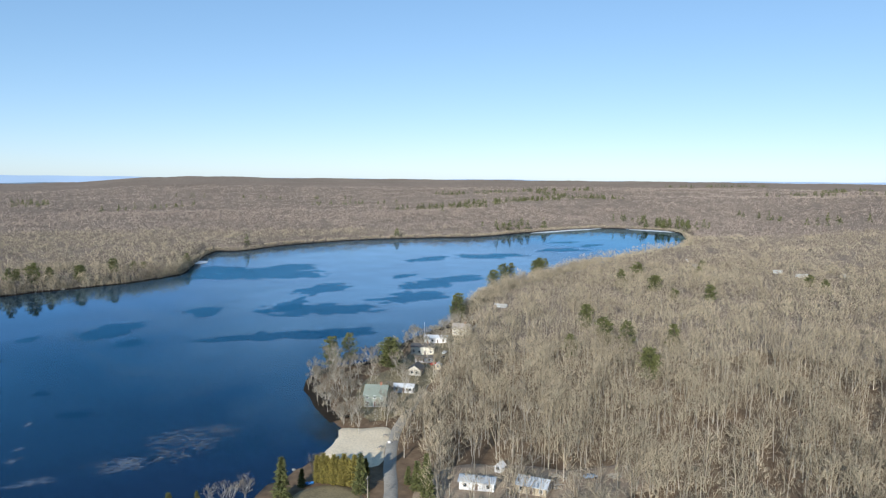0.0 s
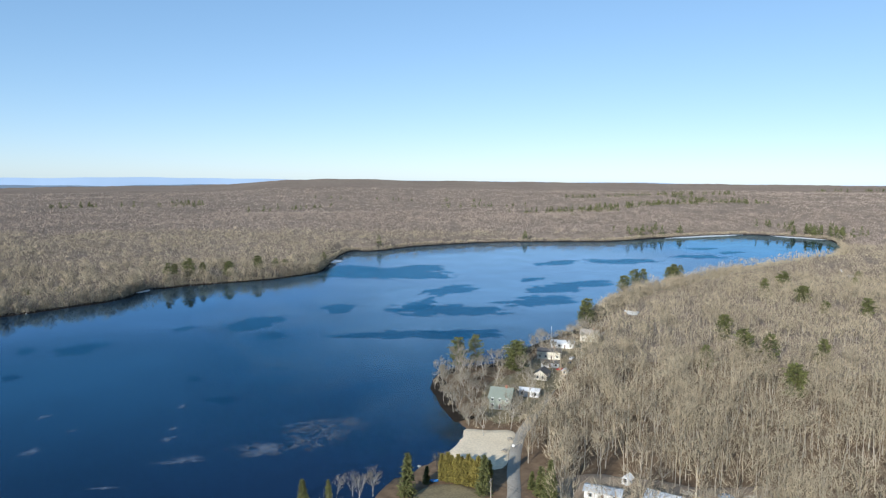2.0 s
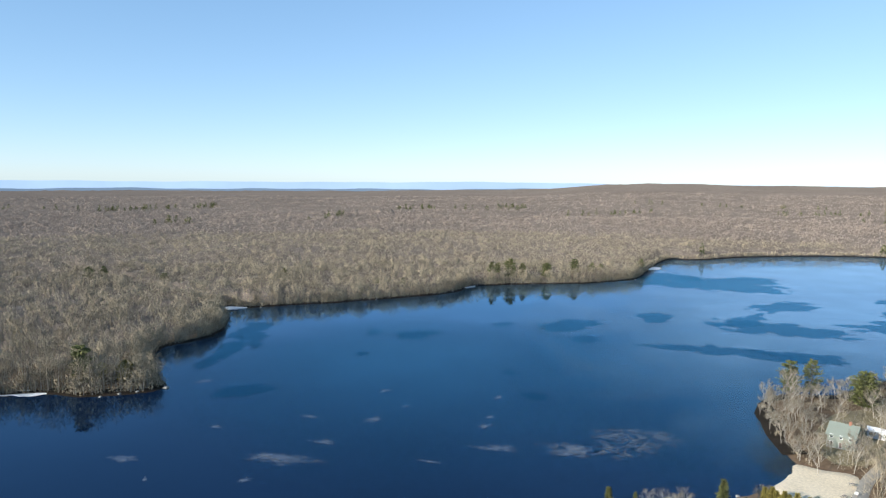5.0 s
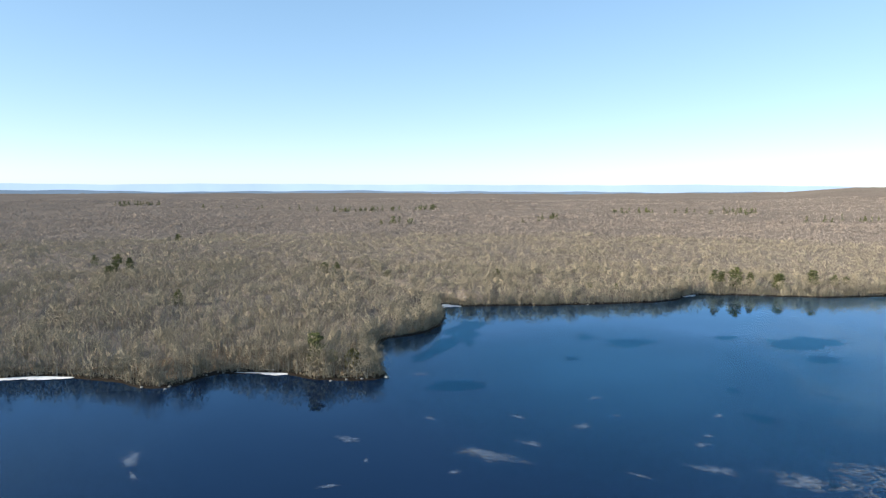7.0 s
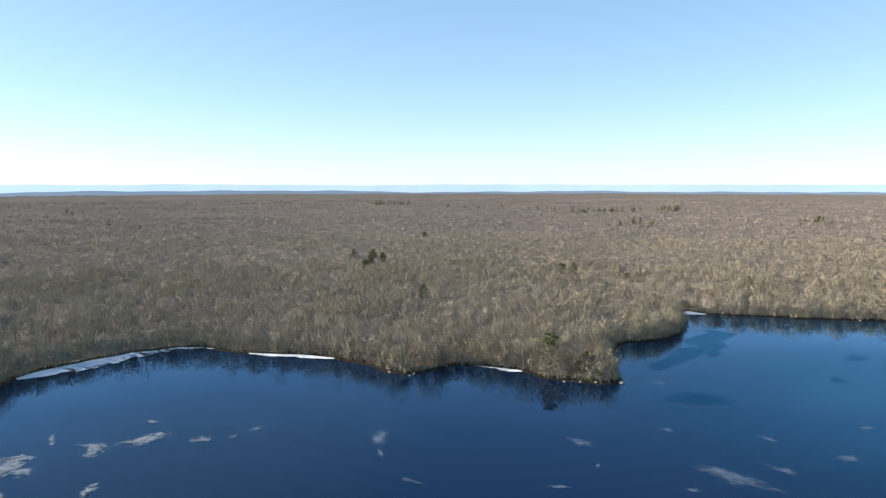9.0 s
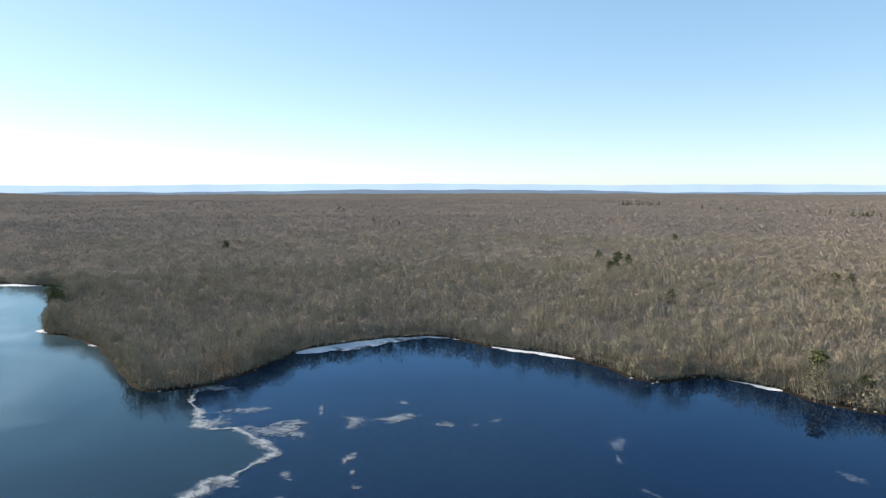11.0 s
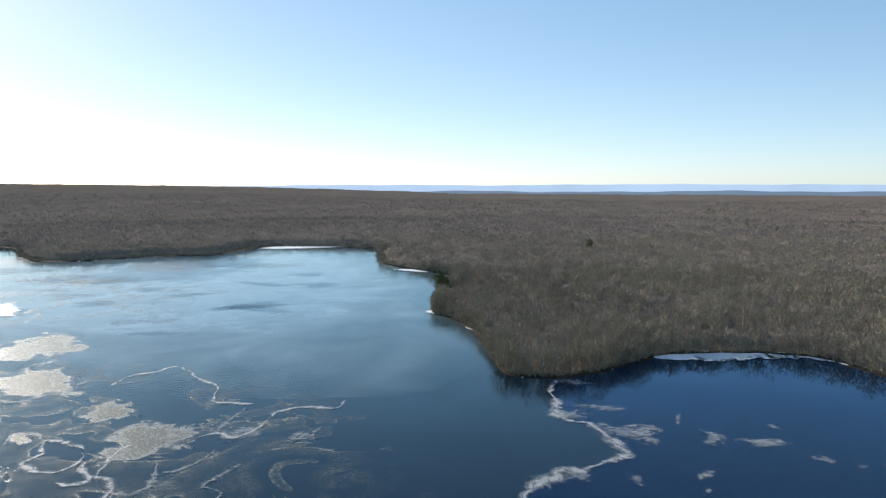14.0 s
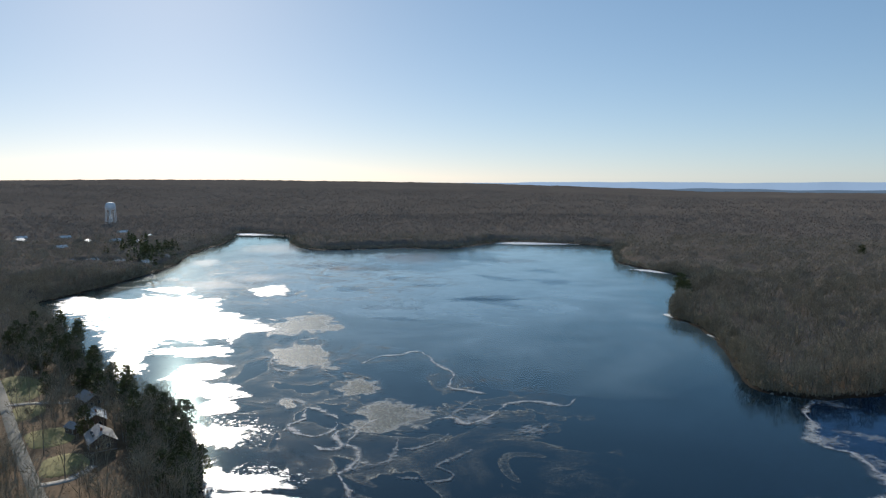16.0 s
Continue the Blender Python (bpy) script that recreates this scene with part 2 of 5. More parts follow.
M_WATER = lake_surface("dark_lake_ice", (0.002, 0.007, 0.023), (0.003, 0.010, 0.032), (0.47, 0.75, 1.0), 0.045, 1.45, steep=1.3, gain=1.75, top=0.6)
lake = mesh_object("lake", [(-1300, -1700, 0), (900, -1700, 0), (900, 1700, 0), (-1300, 1700, 0)], [(0, 1, 2, 3)], [M_WATER])
tagged(lake, "dark blue lake skinned with smooth thin ice", "lake", kind="structure")


# ---- bare woods ----
def blades(rng, root, tip, thick):
    """One thin tapered blade from each root to each tip."""
    side = np.cross(rng.normal(size=root.shape), tip - root)
    side *= (thick * rng.uniform(0.6, 1.4, len(root)) / np.maximum(np.linalg.norm(side, axis=1), 1e-6))[:, None] * 0.5
    v = np.stack([root - side, root + side, tip], 1).reshape(-1, 3)
    return v, np.arange(len(v)).reshape(-1, 3)


def crowns(rng, feet, high, wide, limbs, twigs, thick, up=1.2, reach=0.18):
    """Crowns of many bare trees: limbs that rise from the stem, and twigs through a rounded crown. Each piece: vertices, faces, normals."""
    out = []

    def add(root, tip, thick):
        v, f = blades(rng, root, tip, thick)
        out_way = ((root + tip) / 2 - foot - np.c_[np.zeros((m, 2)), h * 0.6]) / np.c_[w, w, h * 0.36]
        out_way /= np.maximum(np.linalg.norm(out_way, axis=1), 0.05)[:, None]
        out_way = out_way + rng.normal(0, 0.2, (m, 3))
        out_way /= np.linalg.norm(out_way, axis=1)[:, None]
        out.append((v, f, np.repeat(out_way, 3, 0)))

    for kind, count in (("limb", limbs), ("twig", twigs)):
        if not count:
            continue
        foot, h, w = np.repeat(feet, count, 0), np.repeat(high, count), np.repeat(wide, count)
        m = len(foot)
        a, r = rng.uniform(0, 2 * np.pi, m), np.sqrt(rng.uniform(0, 1, m))
        dome = 0.58 + 0.42 * np.sqrt(1 - 0.85 * r * r)
        around = np.c_[np.cos(a), np.sin(a), np.zeros(m)]
        if kind == "limb":
            tip = foot + around * (r * w * 0.9)[:, None]
            tip[:, 2] += h * dome * 0.92
            root = foot + around * (r * w * 0.1)[:, None]
            root[:, 2] += h * rng.uniform(0.25, 0.6, m) * dome
            add(root, tip, min(thick * 1.5, 0.24))
        else:
            root = foot + around * (r * w)[:, None]
            root[:, 2] += h * np.clip(dome - rng.exponential(0.13, m) - 0.1, 0.3, 1)
            way = around * 0.5 + rng.normal(0, 0.35, (m, 3)) + (0, 0, up)
            way /= np.linalg.norm(way, axis=1)[:, None]
            add(root, root + way * (h * reach * rng.uniform(0.65, 1.35, m))[:, None], thick)
    return out


def stems(rng, feet, high, thick):
    """Stems of many trees: two crossed tapered blades each, leaning a little."""
    n = len(feet)
    lean = np.c_[rng.normal(0, 0.05, (n, 2)) * high[:, None], high * 0.8]
    a = rng.uniform(0, np.pi, n)
    vs = []
    for k in (0, np.pi / 2):
        s = np.c_[np.cos(a + k), np.sin(a + k), np.zeros(n)] * thick[:, None] * 0.5
        vs.append(np.stack([feet - s, feet + s, feet + lean], 1))
    v = np.concatenate(vs, 0).reshape(-1, 3)
    return v, np.arange(len(v)).reshape(-1, 3), np.zeros_like(v)


def joined(pieces):
    vs, fs, ss, ns, n = [], [], [], [], 0
    for v, f, facing, slot in pieces:
        vs.append(v), fs.append(f + n), ss.append(np.full(len(f), slot)), ns.append(facing)
        n += len(v)
    return np.concatenate(vs), np.concatenate(fs), np.concatenate(ss), np.concatenate(ns)


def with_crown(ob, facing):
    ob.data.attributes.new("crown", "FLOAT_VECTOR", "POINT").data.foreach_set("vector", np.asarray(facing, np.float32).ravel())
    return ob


# the road, south to north
ROAD = [(-52, -470), (-47, -373), (-42, -303), (-39, -250), (-36, -180), (-28, -60), (-20, 60), (-15, 150), (-14, 204), (-16, 232), (-16, 262), (-11, 290),
        (-4, 335), (8, 395), (24, 450), (46, 520), (84, 600)]


def road_x(y):
    return np.interp(y, [p[1] for p in ROAD], [p[0] for p in ROAD])


# open ground without woods: centre, half sizes, turn in degrees
CLEARINGS = [(-27, 250, 13, 30, 0), (-12, 205, 11, 26, 0), (13, 205, 9, 8, 0), (31, 204, 8, 7, 0), (-40, 185, 40, 25, 0), (-55, -243, 9, 9, 0), (-30, 211, 18, 12, 0), (14, 217, 10, 9, 0), (32, 213, 9, 6, 0), (52, 217, 6, 5, 0), (-24, 291, 9, 12, 0),
             (-14, 312, 10, 10, 0), (-10, 340, 9, 10, 0), (-5, 366, 9, 22, -10), (2, 408, 11, 12, -10), (15, 428, 10, 8, 0),
             (-40, -270, 4.5, 170, 2), (-51, -262, 9, 11, 0), (-53, -295, 9, 11, 0), (-57, -374, 10, 25, 0), (-52, -332, 8, 12, 0), (-75, -331, 9, 9, 0), (-66, -299, 11, 9, 0), (-60, -264, 14, 15, 0), (-455, 352, 30, 9, 30), (-222, -838, 52, 13, -40), (-188, -1187, 13, 13, 0), (-249, -1075, 13, 13, 0), (-241, -1164, 13, 13, 0), (-354, -1128, 13, 13, 0), (-340, -1225, 13, 13, 0), (-202, -1001, 15, 13, 0), (-287, -1070, 13, 13, 0),
             (-305, -1039, 14, 14, 0), (-178, -1140, 12, 12, 0), (-600, 348, 150, 6, -3),
             (327, 622, 8, 13, -27), (360, 610, 7, 13, -30), (268, 718, 7, 13, -20), (280, 768, 6, 12, -20), (320, 652, 6, 12, -27), (447, 845, 9, 16, -28)]


def open_ground(x, y):
    # the village lies between the lake and the road
    hit = (x > -72) & (y > 185) & (y < 480) & (x < road_x(y) + 1.5)
    for cx, cy, rx, ry, turn in CLEARINGS:
        a = radians(turn)
        u, v = (x - cx) * math.cos(a) + (y - cy) * math.sin(a), (y - cy) * math.cos(a) - (x - cx) * math.sin(a)
        hit |= (u / rx) ** 2 + (v / ry) ** 2 < 1
    return hit


def scatter(rng, lo, hi, spacing, yaw0=-42, yaw1=182, inland=1.2):
    """Random places on wooded land between two distances."""
    low, top = max(lo - 60, 0), min(hi + 60, 4850)
    area = 0.5 * radians(yaw1 - yaw0) * (top ** 2 - low ** 2)
    n = int(area / spacing ** 2)
    r, a = np.sqrt(rng.uniform(low ** 2, top ** 2, n)), np.radians(rng.uniform(yaw0, yaw1, n))
    x, y = -np.sin(a) * r, np.cos(a) * r
    r = r + 45 * waves(x, y, 170, 3) + rng.normal(0, 12, n)
    inside = (r >= lo) & (r < hi) | (hi > 4800) & (r >= lo)
    x, y = x[inside], y[inside]
    d = shore_distance(x, y)
    keep = (d > inland) & ~open_ground(x, y)
    x, y, d = x[keep], y[keep], d[keep]
    return np.c_[x, y, land(x, y, d) - 0.1]


def woods(name, seed, lo, hi, spacing, limbs, twigs, thick, wide, high, stem, label, up=1.2, twig=M_WOOD_TWIG, reach=0.18, yaw0=-42, yaw1=182):
    rng = np.random.default_rng(seed)
    feet = scatter(rng, lo, hi, spacing, yaw0, yaw1)
    n = len(feet)
    h = high * rng.uniform(0.72, 1.15, n) * (1 + 0.14 * waves(feet[:, 0], feet[:, 1], 130, 2))
    w = wide * rng.uniform(0.7, 1.3, n)
    pieces = [(*p, 0) for p in crowns(rng, feet, h, w, limbs, twigs, thick, up, reach)]
    if stem:
        pieces.append((*stems(rng, feet, h, stem * rng.uniform(0.5, 1.3, n)), 1))
    v, f, s, facing = joined(pieces)
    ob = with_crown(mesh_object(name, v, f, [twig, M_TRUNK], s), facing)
    return tagged(ob, label, "forest", kind="stuff")


def canopy(name, lo, mat, label):
    """The run-together crowns of the far woods: one lumpy sheet at crown height that comes down to the ground at its edges."""
    ya = np.radians(np.arange(-42, 182, 0.34))
    ra = [lo]
    while ra[-1] < 4840:
        ra.append(ra[-1] + min(ra[-1] * 0.0105, 40))
    ra = np.array(ra)
    rng = np.random.default_rng(15)
    a = ya[None] + rng.normal(0, 0.0012, (len(ra), len(ya)))
    r = ra[:, None] * (1 + rng.normal(0, 0.0018, a.shape))
    x, y = (-np.sin(a) * r).ravel(), (np.cos(a) * r).ravel()
    d = shore_distance(x, y)
    grown = step(d, 5, 26) * step(np.hypot(x, y) + 40 * waves(x, y, 170, 3), lo + 40, lo + 240) * ~open_ground(x, y)
    lump = 1.3 * waves(x, y, 21, 8) + 1.2 * waves(x, y, 60, 9) + rng.normal(0, 0.7, len(x))
    z = land(x, y, d) + grown * (6.0 + 3.0 * step(np.hypot(x, y), 600, 950) + lump) - 0.6
    na = len(ya)
    i = (np.arange(len(ra) - 1)[:, None] * na + np.arange(na - 1)[None]).ravel()
    f = np.stack([i, i + 1, i + 1 + na, i + na], -1)
    f = f[(grown[f] > 0).any(1)]
    return tagged(mesh_object(name, np.c_[x, y, z], f, [mat], smooth=True), label, "forest", kind="stuff")


# greyed like the far twigs, with haze painted into the colour
M_CANOPY = surface("far_hazed_canopy", (0.14, 0.114, 0.092), (0.24, 0.197, 0.16), 330, 1.0, grain=11, relief=2.5, Specular_IOR_Level=0.0, Diffuse_Roughness=0.3)
woods("bare_woods_near", 11, 60, 420, 6.1, 7, 112, 0.12, 4.2, 16.5, 0.36, "dense leafless grey-brown winter woods beside the lake", 0.6, reach=0.15)
woods("bare_woods_middle", 12, 420, 760, 6.8, 5, 52, 0.22, 4.6, 15.5, 0.36, "leafless grey-brown winter woods along the shore", 0.8, reach=0.14)
woods("bare_woods_beyond", 17, 760, 1130, 8.0, 0, 21, 0.42, 5.2, 15.5, 0.0, "leafless grey-brown winter woods behind the shore", 0.9, reach=0.14)
woods("bare_woods_far", 13, 1130, 1700, 10.3, 0, 11, 0.95, 6.2, 15.0, 0.0, "leafless grey-brown winter woods beyond the lake", 0.9, M_FAR_TWIG, 0.13)
woods("bare_woods_distant", 14, 1650, 3300, 24, 0, 8, 1.5, 11, 15.0, 0.0, "far leafless woods", 1.0, M_FAR_TWIG, 0.2)
canopy("woods_far_crowns", 330, M_CANOPY, "close-set bare crowns of far woods out to the horizon")


def brush(name, seed, lo, hi, most, tall, thick, label):
    """Low bare bushes along the water's edge."""
    rng = np.random.default_rng(seed)
    n = 90000
    k = rng.integers(0, len(SHORE), n)
    a, b = SHORE[k], SHORE[(k + 1) % len(SHORE)]
    p = a + (b - a) * rng.uniform(0, 1, (n, 1)) + rng.normal(0, 3.5, (n, 2))
    r = np.hypot(p[:, 0], p[:, 1])
    p = p[(r > lo) & (r < hi)]
    d = shore_distance(p[:, 0], p[:, 1])
    keep = (d > 0.2) & (d < 8) & ~((p[:, 1] > 190) & (p[:, 1] < 440) & (p[:, 0] > -75))
    p, d = p[keep][:most], d[keep][:most]
    feet = np.c_[p, land(p[:, 0], p[:, 1], d) - 0.1]
    h = rng.uniform(0.3, 1.0, len(feet)) * tall
    v, f, s, facing = joined([(*q, 0) for q in crowns(rng, feet, h, h * 0.6, 2, 8, thick)])
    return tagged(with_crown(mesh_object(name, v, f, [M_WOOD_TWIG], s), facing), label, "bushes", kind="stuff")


def bank(name, wide, mat, label):
    """The wet bank between the lake and the woods, its colour darkened for tree shade."""
    way = np.roll(SHORE, -1, 0) - np.roll(SHORE, 1, 0)
    side = np.c_[-way[:, 1], way[:, 0]] / np.maximum(np.hypot(way[:, 0], way[:, 1]), 1e-6)[:, None]
    if shore_distance(*(SHORE[40:41] + side[40:41] * 3).T)[0] < 0:
        side = -side
    w = wide * (1 + 0.6 * waves(SHORE[:, 0], SHORE[:, 1], 25, 12))
    beach = (SHORE[:, 1] > 200) & (SHORE[:, 1] < 276) & (SHORE[:, 0] > -62)
    rows = [SHORE - side * 0.8, SHORE + side * (w * 0.45)[:, None], SHORE + side * w[:, None]]
    z = [np.full(len(SHORE), 0.02), land(*rows[1].T) + 0.45, land(*rows[2].T) + 0.35]
    n = len(SHORE)
    k = np.nonzero(~beach)[0]
    k2 = (k + 1) % n
    f = np.concatenate([np.stack([k + r * n, k2 + r * n, k2 + (r + 1) * n, k + (r + 1) * n], -1) for r in (0, 1)])
    return tagged(mesh_object(name, np.c_[np.concatenate(rows), np.concatenate(z)], f, [mat], smooth=True), label, "bank", kind="structure")


def edge_woods(name, seed, lo, hi, most, label):
    """The outermost trees at the water, branched down to the ground."""
    rng = np.random.default_rng(seed)
    n = 60000
    k = rng.integers(0, len(SHORE), n)
    p = SHORE[k] + rng.normal(0, 7, (n, 2))
    r = np.hypot(p[:, 0], p[:, 1])
    p = p[(r > lo) & (r < hi)]
    d = shore_distance(p[:, 0], p[:, 1])
    keep = (d > 0.8) & (d < 13) & ~open_ground(p[:, 0], p[:, 1]) & ~((p[:, 0] > -110) & (p[:, 1] < 480))
    p, d = p[keep][:most], d[keep][:most]
    feet = np.c_[p, land(p[:, 0], p[:, 1], d) - 0.1]
    h = rng.uniform(7, 15.5, len(feet)) * np.clip(0.55 + d / 16, 0.6, 1)
    pieces = [(*q, 0) for q in crowns(rng, feet, h, h * 0.27, 4, 34, 0.30, 0.7, 0.16)]
    low = [(*q, 0) for q in crowns(rng, feet + rng.normal(0, 1.2, feet.shape) * (1, 1, 0), h * 0.5, h * 0.3, 2, 16, 0.26, 0.6, 0.22)]
    v, f, s, facing = joined(pieces + low + [(*stems(rng, feet, h, 0.42 * rng.uniform(0.6, 1.4, len(feet))), 1)])
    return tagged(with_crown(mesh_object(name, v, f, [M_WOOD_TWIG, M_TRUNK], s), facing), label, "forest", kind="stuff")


# wet earth, painted darker still for the shade under the shore trees
M_BANK = surface("wet_shaded_bank", (0.012, 0.009, 0.006), (0.042, 0.033, 0.024), 9, 0.9, grain=1.1, relief=0.25, Specular_IOR_Level=0.08)
bank("shore_bank", 6.5, M_BANK, "wet bank of earth and roots, darkened as tree shade, at the water's edge")
edge_woods("shore_woods", 23, 140, 800, 2600, "dense leafless trees and thicket at the edge of the woods")
brush("shore_brush", 21, 100, 700, 6500, 5.0, 0.34, "low leafless brush along the lake shore")
brush("far_shore_brush", 22, 700, 1700, 4600, 8.0, 1.2, "leafless brush along the far shore")

# ---- far hills ----
def far_ridge(name, far, low_deg, rough_deg, seed, glow, label):
    """A ring of far hills; their own glow paints in the haze of distance."""
    m, nt, b = material(name + "_haze_glow", 1.0)
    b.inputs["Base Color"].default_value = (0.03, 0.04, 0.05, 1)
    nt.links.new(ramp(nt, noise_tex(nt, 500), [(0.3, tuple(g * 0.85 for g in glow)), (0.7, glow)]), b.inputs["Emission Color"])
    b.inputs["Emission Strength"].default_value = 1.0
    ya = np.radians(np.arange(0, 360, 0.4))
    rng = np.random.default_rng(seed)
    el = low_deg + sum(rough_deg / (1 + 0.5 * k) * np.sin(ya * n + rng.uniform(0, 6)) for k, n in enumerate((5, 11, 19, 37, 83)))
    top = HEIGHT + far * np.tan(np.radians(el))
    x, y, n = -np.sin(ya) * far, np.cos(ya) * far, len(ya)
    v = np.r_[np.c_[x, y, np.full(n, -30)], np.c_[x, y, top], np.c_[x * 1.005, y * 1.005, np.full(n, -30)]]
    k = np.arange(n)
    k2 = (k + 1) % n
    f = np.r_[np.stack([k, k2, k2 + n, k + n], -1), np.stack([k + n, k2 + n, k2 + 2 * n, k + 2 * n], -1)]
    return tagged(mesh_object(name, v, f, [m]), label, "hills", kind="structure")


far_ridge("backdrop_hills_near", 4870, -0.85, 0.06, 4, (0.13, 0.19, 0.27), "wooded hills in the distance, painted blue-grey as haze")
far_ridge("backdrop_hills_far", 4940, -0.33, 0.04, 9, (0.36, 0.50, 0.70), "hills on the horizon, painted pale blue as haze")


# ---- ice on the lake ----
def ice_material(name, dark, light, rough, lo, hi, size, most=1.0, spec=0.5, grain=0.0, rim=None, fleck=0.0, gain=2.2):
    """Thin ice or frost with a ragged edge that fades into the lake; rim: the colour of a frosted rim."""
    m, nt, b = material(name, rough, Specular_IOR_Level=spec)
    colour = ramp(nt, noise_tex(nt, fleck or size / 5, 2 if fleck else 5), [(0.38, dark), (0.62, light)] if fleck else [(0.3, dark), (0.7, light)])
    there, depth = ragged_edge(nt, lo, hi, size, most, gain)
    if rim:
        near = nt.nodes.new("ShaderNodeMapRange")
        for k, v in (("From Min", hi), ("From Max", hi + 0.3), ("To Min", 1.0), ("To Max", 0.0)):
            near.inputs[k].default_value = v
        nt.links.new(depth, near.inputs["Value"])
        colour = mix(nt, near.outputs[0], colour, rim)
    nt.links.new(colour, b.inputs["Base Color"])
    nt.links.new(there, b.inputs["Alpha"])
    if grain:
        bump(nt, b, noise_tex(nt, grain, 3), 0.7, grain * 0.25)
    return m


M_RIPPLED = lake_surface("rippled_open_water", (0.002, 0.02, 0.05), (0.003, 0.028, 0.065), (0.24, 0.62, 0.86), 0.12, 1.5, 60, (0.74, 0.80, 34, 0.62, 3.2), steep=1.3, gain=1.6, top=0.5)
M_RIPPLED_GREY = lake_surface("rippled_grey_water", (0.006, 0.02, 0.036), (0.009, 0.028, 0.046), (0.52, 0.70, 0.82), 0.15, 1.8, 60, (0.72, 1.1, 34, 0.26))
M_FROST = ice_material("white_frost_on_ice", (0.38, 0.40, 0.41), (0.72, 0.74, 0.74), 0.7, 0.75, 1.6, 4, 0.6, 0.3, 0.8, gain=2.8)
M_FAINT = ice_material("thin_grey_frost", (0.20, 0.26, 0.33), (0.42, 0.48, 0.55), 0.6, 0.75, 1.6, 5, 0.3, 0.3)
M_GRAINY = ice_material("grainy_ice", (0.02, 0.04, 0.05), (0.40, 0.42, 0.35), 0.55, 0.85, 1.05, 17, 0.46, 0.2, 0.8, (0.46, 0.48, 0.46), 1.0, 2.6)
M_ROUGH_ICE = ice_material("rough_bright_ice", (0.40, 0.42, 0.43), (0.68, 0.69, 0.68), 0.36, 0.80, 1.06, 15, 0.97, 0.6, 1.4)
M_SNOW_ICE = ice_material("snowy_shore_ice", (0.62, 0.64, 0.65), (0.85, 0.86, 0.86), 0.8, 0.45, 0.65, 4, 1.0, 0.3, 0.8)
M_PALE_ICE = lake_surface("pale_blue_ice", (0.06, 0.15, 0.21), (0.10, 0.23, 0.31), (0.76, 0.84, 1.0), 0.05, 2.3, 90, (0.6, 1.3, 140, 0.97, 0.8))
M_PALE_THIN = lake_surface("thin_pale_blue_ice", (0.006, 0.034, 0.080), (0.012, 0.052, 0.115), (0.40, 0.78, 1.0), 0.05, 1.55, 90, (0.55, 1.6, 150, 0.8, 0.7), steep=1.4, gain=1.95, top=0.65)


def swirl_material(name, size, lines, fill, dark=(0.06, 0.08, 0.09)):
    """Grainy frost in winding sheets: each has a thin white rim and thins out away from it."""
    m, nt, b = material(name, 0.6, Specular_IOR_Level=0.12)
    field = noise_tex(nt, size, 3.0, 0.5, warp=1.5)
    fine = noise_tex(nt, 1.1, 2)
    nt.links.new(ramp(nt, fine, [(0.38, dark), (0.6, (0.52, 0.53, 0.47))]), b.inputs["Base Color"])
    r = ramp(nt, field, [(0.484, (0, 0, 0)), (0.492, (lines,) * 3), (0.500, (lines,) * 3), (0.509, (fill,) * 3), (0.56, (fill * 0.6,) * 3), (0.66, (0, 0, 0)),
                         (0.715, (0, 0, 0)), (0.722, (lines * 0.7,) * 3), (0.74, (fill * 0.7,) * 3), (0.80, (0, 0, 0))])
    thin = ramp(nt, noise_tex(nt, 9, 5), [(0.35, (0.15, 0.15, 0.15)), (0.6, (1, 1, 1))])
    there = mix(nt, 1.0, r, thin, "MULTIPLY")
    there = mix(nt, 1.0, there, ragged_edge(nt, 0.45, 0.9, 18, 1.0)[0], "MULTIPLY")
    nt.links.new(there, b.inputs["Alpha"])
    bump(nt, b, fine, 0.7, 0.3)
    return m


M_SWIRL = swirl_material("swirled_frost", 52, 0.55, 0.2)
M_WISP = swirl_material("wispy_frost", 9, 0.36, 0.2, (0.34, 0.37, 0.40))
# pale rough specks that paint in sun glitter on the water
M_GLITTER = ice_material("sun_glitter_specks", (0.4, 0.42, 0.43), (0.7, 0.7, 0.7), 0.4, 1.5, 1.65, 2.2, 0.9, 0.6, 0.6)


def with_core(ob, values):
    ob.data.attributes.new("core", "FLOAT", "POINT").data.foreach_set("value", np.asarray(values, np.float32))
    return ob


